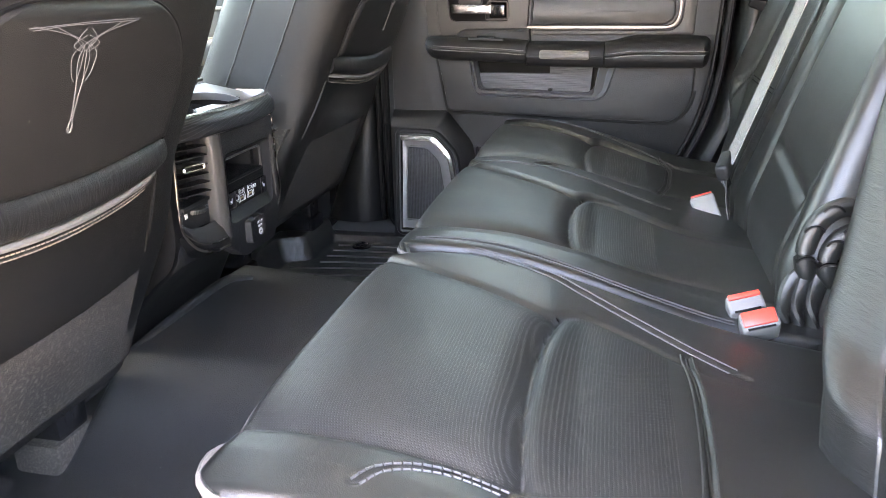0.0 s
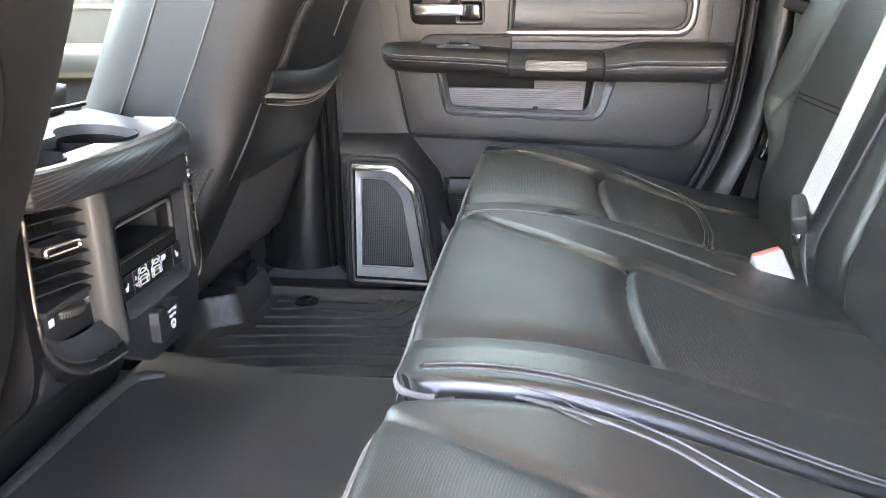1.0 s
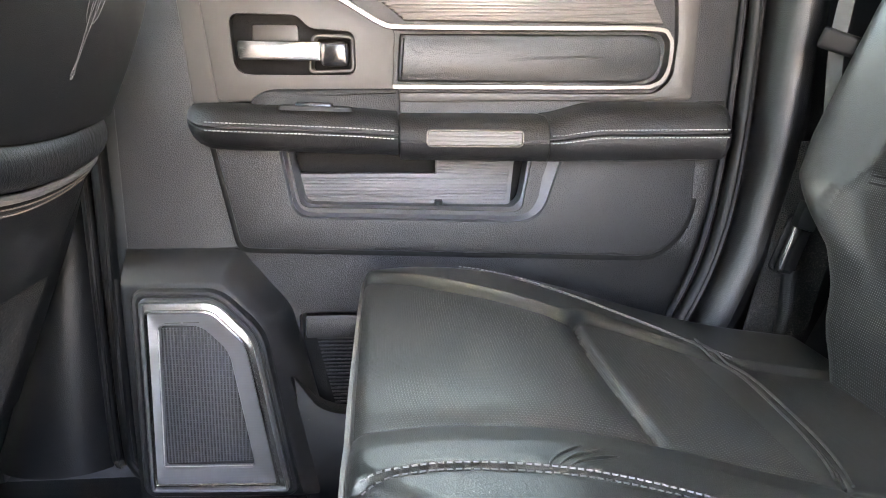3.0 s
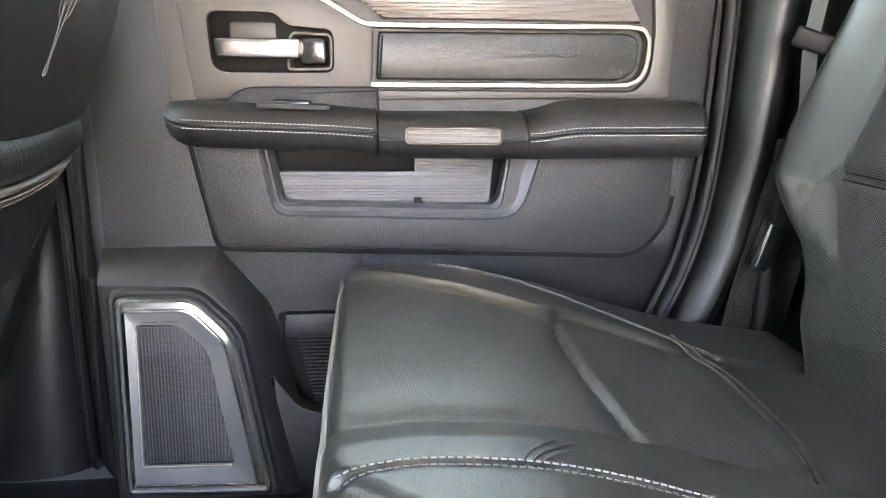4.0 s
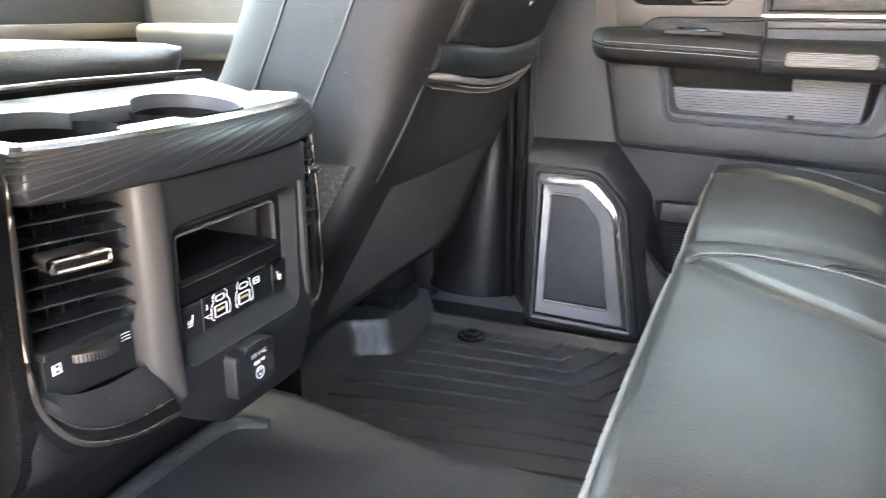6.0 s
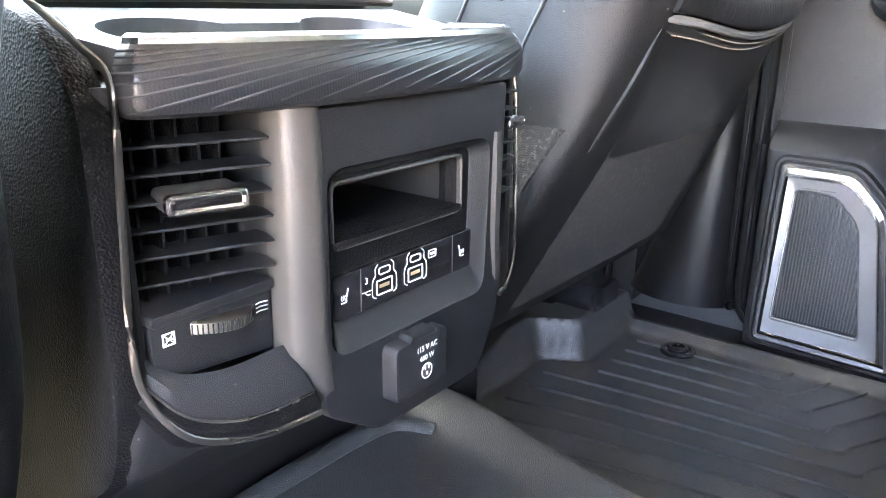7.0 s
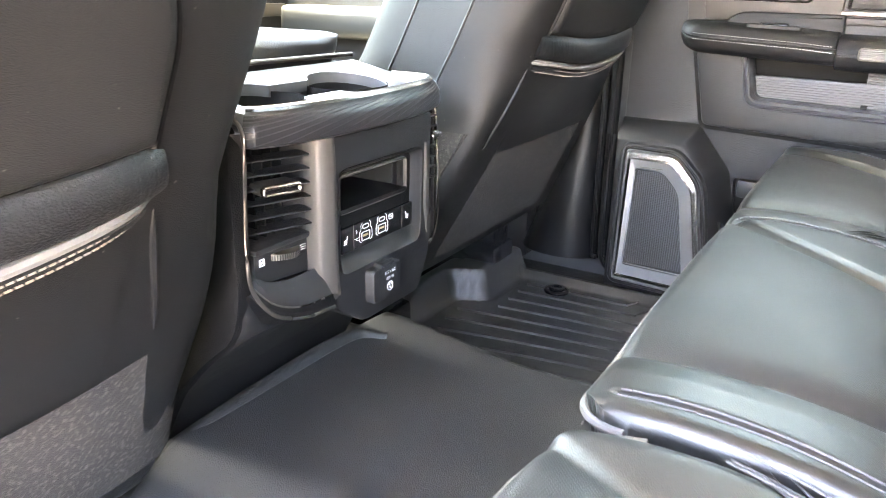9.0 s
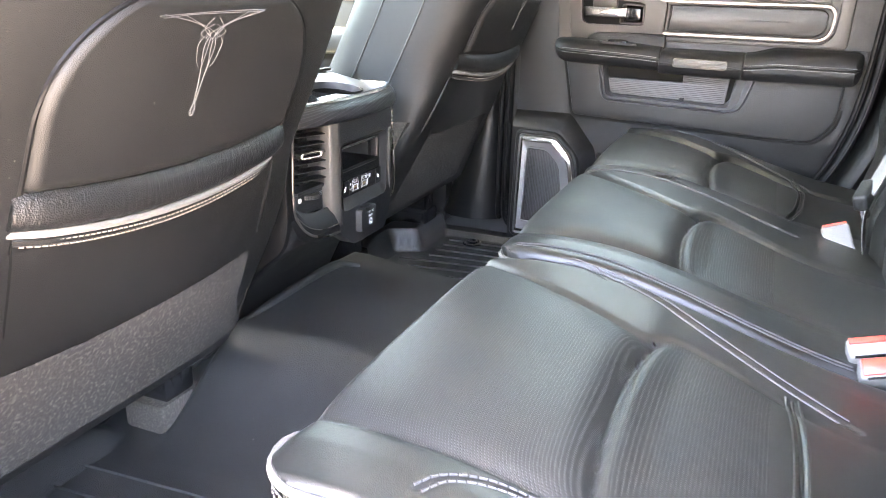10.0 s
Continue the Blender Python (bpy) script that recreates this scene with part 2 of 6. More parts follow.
# ---- mesh helpers ----
def finish(name, bm, mat, parent=None, label="", smooth=True, angle=38.0, kind=""):
    bmesh.ops.recalc_face_normals(bm, faces=bm.faces[:])
    soft = bm.verts.layers.float_vector.get("soft")
    if soft is not None:
        bm.normal_update()
        if sum(v.normal.dot(v[soft]) for v in bm.verts) < 0:
            bmesh.ops.reverse_faces(bm, faces=bm.faces[:])
    me = bpy.data.meshes.new(name)
    bm.to_mesh(me)
    bm.free()
    me.materials.append(mat)
    if smooth:
        me.polygons.foreach_set("use_smooth", [True] * len(me.polygons))
        if "soft" in me.attributes:
            # one shared set of normals, so that neighbouring pieces of a pad meet without an edge
            flat_n = np.zeros(len(me.vertices) * 3)
            me.attributes["soft"].data.foreach_get("vector", flat_n)
            me.normals_split_custom_set_from_vertices(flat_n.reshape(-1, 3).tolist())
            me.attributes.remove(me.attributes["soft"])
        else:
            me.set_sharp_from_angle(angle=radians(angle))
    ob = new(name, me)
    if parent is not None:
        ob.parent = parent
        if parent.type == "EMPTY":
            ob.matrix_parent_inverse = Matrix.Translation(-parent.location)
    return tagged(ob, label, "", "", kind)


def part(name, bm, mat, parent, label="", **more):
    return finish(name, bm, mat, parent, label, **more)


def thing(name, at, label, category, group="", kind=""):
    e = new(name)
    e.location = at
    e.empty_display_size = 0.05
    return tagged(e, label, category, group, kind)


def structure(name, bm, mat, label, category="wall", **more):
    ob = finish(name, bm, mat, None, label, **more)
    ob["kind"], ob["category"] = "structure", category
    return ob


def box(bm, lo, hi, bev=0.0, seg=2):
    lo, hi = Vector(lo), Vector(hi)
    r = bmesh.ops.create_cube(bm, size=1.0, matrix=Matrix.Translation((lo + hi) / 2) @ Matrix.Diagonal((*(hi - lo), 1)))
    if bev:
        edges = list({e for v in r["verts"] for e in v.link_edges})
        bmesh.ops.bevel(bm, geom=edges, offset=bev, segments=seg, affect="EDGES", profile=0.6)
    return bm


def boxed(lo, hi, bev=0.0, seg=2):
    return box(bmesh.new(), lo, hi, bev, seg)


def rounded(pts, r, n=5):
    """A polygon's outline with its corners rounded; r is one radius or one for each corner."""
    out, k = [], len(pts)
    rs = r if isinstance(r, (list, tuple)) else [r] * k
    for i in range(k):
        p, a, c = Vector(pts[i]), Vector(pts[i - 1]), Vector(pts[(i + 1) % k])
        u, w = (a - p), (c - p)
        t = min(rs[i], u.length * 0.48, w.length * 0.48)
        if t < 1e-5:
            out.append(tuple(p))
            continue
        s, e = p + u.normalized() * t, p + w.normalized() * t
        for j in range(n + 1):
            q = j / n
            out.append(tuple((1 - q) ** 2 * s + 2 * q * (1 - q) * p + q * q * e))
    return out


def inset(pts, d):
    """An outline moved inwards by d (outwards if negative)."""
    area = sum(a[0] * b[1] - b[0] * a[1] for a, b in zip(pts, pts[1:] + pts[:1]))
    sg = 1 if area > 0 else -1
    out, k = [], len(pts)
    for i in range(k):
        p, a, c = Vector(pts[i]), Vector(pts[i - 1]), Vector(pts[(i + 1) % k])
        u, w = (p - a), (c - p)
        if u.length < 1e-7 or w.length < 1e-7:
            out.append(tuple(p))
            continue
        nu, nw = Vector((-u.y, u.x)).normalized() * sg, Vector((-w.y, w.x)).normalized() * sg
        m = nu + nw
        m = m / max(m.length_squared / 2, 0.6)
        out.append(tuple(p + m * d))
    return out


def loft(bm, rings, closed=True, cap0=False, cap1=False):
    rows = [[bm.verts.new(p) for p in r] for r in rings]
    k = len(rows[0])
    for a, b in zip(rows, rows[1:]):
        for i in range(k if closed else k - 1):
            j = (i + 1) % k
            bm.faces.new((a[i], a[j], b[j], b[i]))
    if cap0:
        bm.faces.new(rows[0])
    if cap1:
        bm.faces.new(rows[-1])
    return rows


def slab(bm, pts, fn, d0, d1, bev=0.002):
    """A plate: the outline pts, placed by fn(a, b, d), from depth d0 up to d1, its upper edge rounded."""
    sg = 1 if d1 > d0 else -1
    layers = [(0, d0), (0, d1 - sg * bev), (bev * 0.3, d1 - sg * bev * 0.3), (bev, d1)]
    loft(bm, [[fn(a, b, d) for a, b in inset(pts, o)] for o, d in layers], cap0=True, cap1=True)
    return bm


def frame_ring(bm, outer, inner, fn, d0, d1, bev=0.002):
    """A frame between two outlines with the same number of points."""
    sg = 1 if d1 > d0 else -1
    rows = [(outer, d0), (outer, d1 - sg * bev), (inset(outer, bev), d1), (inset(inner, -bev), d1), (inner, d1 - sg * bev), (inner, d0), (outer, d0)]
    loft(bm, [[fn(a, b, d) for a, b in o] for o, d in rows])
    bmesh.ops.remove_doubles(bm, verts=bm.verts[:], dist=1e-6)
    return bm


def glide(pts, n=8, closed=False):
    """A smooth line through pts."""
    p = [Vector(q) for q in pts]
    k, out = len(p), []
    for i in range(k if closed else k - 1):
        p0 = p[i - 1] if (closed or i > 0) else p[0] * 2 - p[1]
        p1, p2 = p[i], p[(i + 1) % k]
        p3 = p[(i + 2) % k] if (closed or i + 2 < k) else p[-1] * 2 - p[-2]
        for j in range(n):
            t = j / n
            out.append(0.5 * (2 * p1 + (p2 - p0) * t + (2 * p0 - 5 * p1 + 4 * p2 - p3) * t * t + (3 * p1 - p0 - 3 * p2 + p3) * t ** 3))
    if not closed:
        out.append(p[-1])
    return out


def tube(bm, pts, ra, rb=None, up=(0, 0, 1), n=8, closed=False, taper=0):
    """A bar of oval section swept along pts: ra across, rb along up."""
    rb = ra if rb is None else rb
    p = [Vector(q) for q in pts]
    rings, k = [], len(p)
    for i in range(k):
        if closed:
            t = p[(i + 1) % k] - p[i - 1]
        else:
            t = p[min(i + 1, k - 1)] - p[max(i - 1, 0)]
        t.normalize()
        side = t.cross(Vector(up))
        if side.length < 1e-4:
            side = t.cross(Vector((1, 0.01, 0)))
        side.normalize()
        w = side.cross(t)
        f = 1.0 if not taper else min(1.0, 0.15 + 0.85 * math.sin(math.pi / 2 * min(1.0, min(i, k - 1 - i) / taper)))
        rings.append([p[i] + side * f * ra * math.cos(2 * math.pi * j / n) + w * f * rb * math.sin(2 * math.pi * j / n) for j in range(n)])
    if closed:
        rings.append(rings[0])
        loft(bm, rings)
        bmesh.ops.remove_doubles(bm, verts=bm.verts[:], dist=1e-6)
    else:
        loft(bm, rings, cap0=True, cap1=True)
    return bm


def ribbon(bm, pts, half, thick, across):
    """A flat strap along pts, its width along the vector across (one, or one for each point)."""
    rings = []
    p = [Vector(q) for q in pts]
    for i, q in enumerate(p):
        a = Vector(across[i] if isinstance(across, list) else across).normalized() * half
        t = p[min(i + 1, len(p) - 1)] - p[max(i - 1, 0)]
        nrm = t.cross(a).normalized() * thick / 2
        rings.append([q - a - nrm, q + a - nrm, q + a + nrm, q - a + nrm])
    loft(bm, rings, cap0=True, cap1=True)
    return bm


def resample(pts, step):
    p = [Vector(q) for q in pts]
    out, carry = [p[0]], 0.0
    for a, b in zip(p, p[1:]):
        d = (b - a).length
        s = step - carry
        while s <= d:
            out.append(a.lerp(b, s / d))
            s += step
        carry = (carry + d) % step
    return out


def dashes(bm, pts, length=0.004, gap=0.002, r=0.0007):
    """A row of stitches along pts."""
    q = resample(pts, length + gap)
    for a, b in zip(q, q[1:]):
        e = a.lerp(b, length / (length + gap))
        m = a.lerp(e, 0.5)
        tube(bm, [a, m, e], r, n=5)
    return bm


def sstep(a, b, x):
    t = np.clip((x - a) / (b - a), 0, 1)
    return t * t * (3 - 2 * t)


def line_distance(U, V, line):
    d = np.full(U.shape, 9.0)
    for (a, b), (c, e) in zip(line, line[1:]):
        L = (c - a) ** 2 + (e - b) ** 2
        t = np.clip(((U - a) * (c - a) + (V - b) * (e - b)) / max(L, 1e-12), 0, 1)
        d = np.minimum(d, np.hypot(U - a - t * (c - a), V - b - t * (e - b)))
    return d


def pad(u, v, corner, height, place, res=0.005, skirt=0.05, tuck=0.01, edge=(0.02, 0.02, 0.02, 0.02), regions=(), base=("surface", LEATHER, "")):
    """A padded shape over a rectangle with rounded corners: height(U, V) above place(U, V, 0), rolled over at its four edges
    (u low, u high, v low, v high). regions: (name, test(U, V), material, label). Returns name, bmesh, material, label for each piece."""
    nu, nv = max(4, int((u[1] - u[0]) / res)), max(4, int((v[1] - v[0]) / res))
    U, V = np.meshgrid(np.linspace(*u, nu + 1), np.linspace(*v, nv + 1), indexing="ij")
    cu = np.clip(U, u[0] + corner, u[1] - corner)
    cv = np.clip(V, v[0] + corner, v[1] - corner)
    du, dv = U - cu, V - cv
    d = np.hypot(du, dv)
    k = np.where(d > corner, corner / np.maximum(d, 1e-9), 1.0)
    U, V = cu + du * k, cv + dv * k
    H = height(U, V)
    inner = np.clip(corner - np.minimum(d, corner), 0, None)
    for e, dist in zip(edge, (U - u[0], u[1] - U, V - v[0], v[1] - V)):
        dd = np.clip(dist, 0, e)
        H = H - (e - np.sqrt(np.maximum(e * e - (e - dd) ** 2, 0)))
    X, Y, Z = place(U, V, H)
    P = np.stack([X, Y, Z], -1).astype(float)
    N = np.cross(np.gradient(P, axis=0), np.gradient(P, axis=1))
    N = N / np.maximum(np.linalg.norm(N, axis=-1, keepdims=True), 1e-12)
    up = np.stack(place(U[nu // 2:nu // 2 + 1, nv // 2], V[nu // 2:nu // 2 + 1, nv // 2], H[nu // 2:nu // 2 + 1, nv // 2] + 0.01), -1)[0] - P[nu // 2, nv // 2]
    if N[nu // 2, nv // 2] @ up < 0:
        N = -N
    mid = lambda A: (A[:-1, :-1] + A[1:, :-1] + A[:-1, 1:] + A[1:, 1:]) / 4
    UC, VC = mid(U), mid(V)
    owner = np.zeros(UC.shape, int)
    for i, rg in enumerate(regions):
        owner[rg[1](UC, VC)] = i + 1
    pieces = []
    for i, (name, mat, label) in enumerate([base] + [(rg[0], rg[2], rg[3]) for rg in regions]):
        bm = bmesh.new()
        soft = bm.verts.layers.float_vector.new("soft")
        made = {}

        def vert(a, b):
            if (a, b) not in made:
                made[(a, b)] = bm.verts.new((X[a, b], Y[a, b], Z[a, b]))
                if 2 <= a <= nu - 2 and 2 <= b <= nv - 2:
                    made[(a, b)][soft] = N[a, b]
            return made[(a, b)]

        for a, b in zip(*np.nonzero(owner == i)):
            q = [vert(a, b), vert(a + 1, b), vert(a + 1, b + 1), vert(a, b + 1)]
            co = {tuple(round(c, 6) for c in w.co) for w in q}
            if len(co) > 2:
                bm.faces.new(q)
        if i == 0:
            loop = [(a, 0) for a in range(nu)] + [(nu, b) for b in range(nv)] + [(a, nv) for a in range(nu, 0, -1)] + [(0, b) for b in range(nv, 0, -1)]
            um, vm = (u[0] + u[1]) / 2, (v[0] + v[1]) / 2
            rings = [[vert(a, b).co.copy() for a, b in loop]]
            for f in (0.5, 1.0):
                ring = []
                for a, b in loop:
                    uu, vv = U[a, b], V[a, b]
                    su = tuck * f * f * np.sign(um - uu) * (abs(uu - um) > (u[1] - u[0]) / 2 - corner - 1e-6)
                    sv = tuck * f * f * np.sign(vm - vv) * (abs(vv - vm) > (v[1] - v[0]) / 2 - corner - 1e-6)
                    x, y, z = place(np.array(uu + su), np.array(vv + sv), np.array(H[a, b] - skirt * f))
                    ring.append((float(x), float(y), float(z)))
                rings.append(ring)
            loft(bm, rings, cap1=True)
        bmesh.ops.remove_doubles(bm, verts=bm.verts[:], dist=1e-5)
        pieces.append((name, bm, mat, label))
    return pieces


def lettering(text, size, m, name, mat, parent, label=""):
    c = bpy.data.curves.new("lettering", "FONT")
    c.body, c.size, c.align_x, c.align_y, c.extrude, c.resolution_u = text, size, "CENTER", "CENTER", 0.0001, 2
    o = new("lettering", c)
    me = bpy.data.meshes.new_from_object(o)
    bpy.data.objects.remove(o)
    me.transform(m)
    me.materials.append(mat)
    ob = new(name, me)
    ob.parent = parent
    if parent.type == "EMPTY":
        ob.matrix_parent_inverse = Matrix.Translation(-parent.location)
    return tagged(ob, label)


def cut(bm, cutters):
    """bm with the shapes cutters taken out of it."""
    made = []
    for b in [bm] + cutters:
        bmesh.ops.recalc_face_normals(b, faces=b.faces[:])
        me = bpy.data.meshes.new("cut")
        b.to_mesh(me)
        b.free()
        made.append(new("cut", me))
    for c in made[1:]:
        mod = made[0].modifiers.new("cut", "BOOLEAN")
        mod.operation, mod.solver, mod.object = "DIFFERENCE", "EXACT", c
    me = bpy.data.meshes.new_from_object(made[0].evaluated_get(bpy.context.evaluated_depsgraph_get()))
    out = bmesh.new()
    out.from_mesh(me)
    for o in made:
        bpy.data.objects.remove(o)
    bpy.data.meshes.remove(me)
    return out


# ---- cabin shell ----
# openings, glass tints and headliner tone of the unseen upper cab shape the light
FAR, NEAR, ROOF = 2.06, 0.24, 1.22
MID = 1.134


def wall_xz(name, y0, y1, outer, holes, mat, label):
    bm = slab(bmesh.new(), outer, lambda a, b, d: (a, d, b), y0, y1, 0.001)
    if holes:
        bm = cut(bm, [slab(bmesh.new(), h, lambda a, b, d: (a, d, b), min(y0, y1) - 0.1, max(y0, y1) + 0.1, 0.0005) for h in holes])
    return structure(name, bm, mat, label, smooth=False)


def wall_yz(name, x0, x1, outer, holes, mat, label):
    bm = slab(bmesh.new(), outer, lambda a, b, d: (d, a, b), x0, x1, 0.001)
    if holes:
        bm = cut(bm, [slab(bmesh.new(), h, lambda a, b, d: (d, a, b), min(x0, x1) - 0.1, max(x0, x1) + 0.1, 0.0005) for h in holes])
    return structure(name, bm, mat, label, smooth=False)


wall_xz("wall_far_side", FAR, FAR + 0.06, [(-1.78, -0.1), (0.85, -0.1), (0.85, ROOF), (-1.06, ROOF), (-1.78, 0.74)],
        [rounded([(-0.40, 0.76), (0.29, 0.76), (0.26, 1.14), (-0.40, 1.16)], 0.04), rounded([(-1.50, 0.76), (-0.62, 0.76), (-0.62, 1.16), (-1.06, 1.16), (-1.50, 0.86)], 0.03)], TRIM_PALE, "grey inner side of the truck cab with window openings")
# unseen near side; its doorway is cut narrow to hold light off the seats
wall_xz("wall_near_side", NEAR - 0.06, NEAR, [(-1.78, -0.1), (0.85, -0.1), (0.85, ROOF), (-1.06, ROOF), (-1.78, 0.74)],
        [rounded([(-0.30, 0.14), (0.22, 0.14), (0.27, 0.28), (0.285, 0.46), (0.285, 1.04), (0.20, 1.15), (-0.30, 1.15)], 0.06), rounded([(-1.50, 0.76), (-0.62, 0.76), (-0.62, 1.16), (-1.06, 1.16), (-1.50, 0.86)], 0.03)], TRIM_PALE, "unseen grey side of the truck cab with a narrowed open doorway")
wall_yz("wall_back", 0.79, 0.85, [(NEAR, -0.1), (FAR, -0.1), (FAR, ROOF), (NEAR, ROOF)], [rounded([(0.4, 0.80), (1.87, 0.80), (1.82, 1.15), (0.45, 1.15)], 0.05)], TRIM_PALE, "grey back wall of the cab with a rear window")
wall_yz("wall_front", -1.78, -1.72, [(NEAR, -0.1), (FAR, -0.1), (FAR, 0.74), (NEAR, 0.74)], [], TRIM_PALE, "grey front of the cab under the windscreen")
structure("window_1", slab(bmesh.new(), rounded([(-0.41, 0.75), (0.30, 0.75), (0.27, 1.15), (-0.41, 1.17)], 0.04), lambda a, b, d: (a, d, b), FAR + 0.028, FAR + 0.033, 0.0005), PRIVACY, "dark tinted rear side window", "window", smooth=False)
structure("window_2", slab(bmesh.new(), rounded([(0.39, 0.79), (1.88, 0.79), (1.83, 1.16), (0.44, 1.16)], 0.05), lambda a, b, d: (d, a, b), 0.818, 0.823, 0.0005), TINTED, "tinted rear window", "window", smooth=False)
structure("window_3", slab(bmesh.new(), rounded([(-1.51, 0.75), (-0.61, 0.75), (-0.61, 1.17), (-1.06, 1.17), (-1.51, 0.87)], 0.03), lambda a, b, d: (a, d, b), FAR + 0.028, FAR + 0.033, 0.0005), CLEAR, "clear front side window", "window", smooth=False)
structure("window_4", slab(bmesh.new(), rounded([(NEAR - 0.05, 0.0), (FAR + 0.05, 0.0), (FAR + 0.05, 1.0), (NEAR - 0.05, 1.0)], 0.01), lambda a, b, d: (-1.77 + 0.71 * b - 0.55 * d, a, 0.745 + 0.48 * b + 0.83 * d), 0.0, 0.006, 0.0005), SCREEN, "clear raked windscreen", "window", smooth=False)
structure("ceiling", boxed((-1.06, NEAR - 0.06, ROOF), (0.85, FAR + 0.06, ROOF + 0.05)), HEADLINER, "grey fabric headliner of the cab", "ceiling", smooth=False)
structure("floor", boxed((-1.78, NEAR, -0.1), (0.85, FAR, -0.03)), VINYL, "black vinyl cab floor", "floor")
structure("ground", boxed((-400, -400, -0.80), (400, 400, -0.75)), CONCRETE, "pale warm concrete ground outside the truck", "ground", smooth=False)


# ---- floor liner ----
def floor_liner():
    t = thing("floor_liner", (-0.4, MID, 0.0), "black moulded rubber floor liner with raised centre hump", "floor mat")

    def height(U, V):
        near = sstep(0.74, 0.98, V)
        far = 1 - sstep(1.30, 1.375, V - 0.25 * np.clip(-0.38 - U, 0, 0.2))
        crown = 0.118 + 0.012 * np.cos((V - 1.134) * 6)
        z = crown * near * far
        z = z - 0.035 * (1 - sstep(-0.632, -0.615, U)) * near * far
        # low rims at the front and the far side, with the stepped corner of the seat rail
        front = -0.712 + 0.062 * sstep(1.690, 1.735, V)
        rim = (0.016 + 0.042 * sstep(1.48, 1.66, V)) * (1 - sstep(0.0, 0.024, U - front)) * sstep(1.36, 1.42, V)
        rim2 = 0.016 * sstep(1.872, 1.884, V)
        near_rim = 0.05 * (1 - sstep(0.0, 0.02, U + 0.70)) * (1 - sstep(0.70, 0.8, V))
        lip = 0.010 * np.exp(-((U + 0.628) / 0.006) ** 2) * sstep(0.9, 1.0, V) * (1 - sstep(1.28, 1.34, V))
        return np.maximum(np.maximum(z, rim), np.maximum(rim2, near_rim)) + lip

    pieces = pad((-0.735, 0.20), (0.30, 1.900), 0.02, height, lambda U, V, H: (U, V, H), res=0.008, skirt=0.09, tuck=0.0, edge=(0.002,) * 4, base=("liner_surface", VINYL, "smooth black rubber surface"),
                 regions=[("ribbed_tray", lambda U, V: (V > 1.37) & (U > -0.735), RUBBER, "ribbed black rubber tray")])
    for name, bm, mat, label in pieces:
        part(name, bm, mat, t, label)
    # raised ribs along the trays, with chevrons near the seat
    for k in range(13):
        y = 1.846 - k * 0.0385
        xb = -0.394 + k * 0.0265
        tilt = 0.03 + 0.45 * (1.846 - y)
        x0 = -0.60 if y > 1.70 else -0.66
        line = [(x0 + (xb - x0) * q / 5, y - tilt * (xb - x0) * (1 - q / 5) ** 1.5, 0.0022) for q in range(6)]
        reach = min(1.880 - y, 0.16)
        line += [(xb + reach * f * 0.53, y + reach * f * (0.85 + 0.15 * f), 0.0022) for f in (0.15, 0.4, 0.7, 1.0)]
        part("rib", tube(bmesh.new(), glide(line, 3), 0.0010, 0.0024, n=6), RIB, t)
    for k in range(8):
        y = 0.34 + k * 0.052
        part("rib", tube(bmesh.new(), [(-0.68, y - 0.01, 0.0025), (-0.5, y, 0.003), (-0.22, y + 0.008, 0.0025)], 0.0010, 0.0024, n=6), RIB, t)
    part("liner_lip", tube(bmesh.new(), glide([(-0.560, 1.275, 0.122), (-0.592, 1.256, 0.128), (-0.600, 1.21, 0.130), (-0.601, 1.13, 0.130), (-0.604, 1.03, 0.124), (-0.612, 0.97, 0.114), (-0.64, 0.91, 0.086), (-0.68, 0.86, 0.055)], 6), 0.011, 0.010, n=10), VINYL, t, "raised lip of the liner")
    b = bmesh.new()
    for r0, z0, z1 in ((0.026, 0.0, 0.005), (0.016, 0.004, 0.010)):
        loft(b, [[(-0.537 + r * math.cos(a * math.pi / 12), 1.845 + r * math.sin(a * math.pi / 12), z) for a in range(24)] for r, z in ((r0, z0), (r0, z1 - 0.002), (r0 - 0.002, z1), (r0 - 0.006, z1), (r0 - 0.008, z1 - 0.003))], cap0=True, cap1=True)
    part("grommet", b, PLASTIC_GLOSS, t, "round black retaining post")
    return t


floor_liner()


# ---- rear door on the far side ----
DOOR_Y = 1.985


def D(a, b, d):
    return (a, DOOR_Y - d, b)


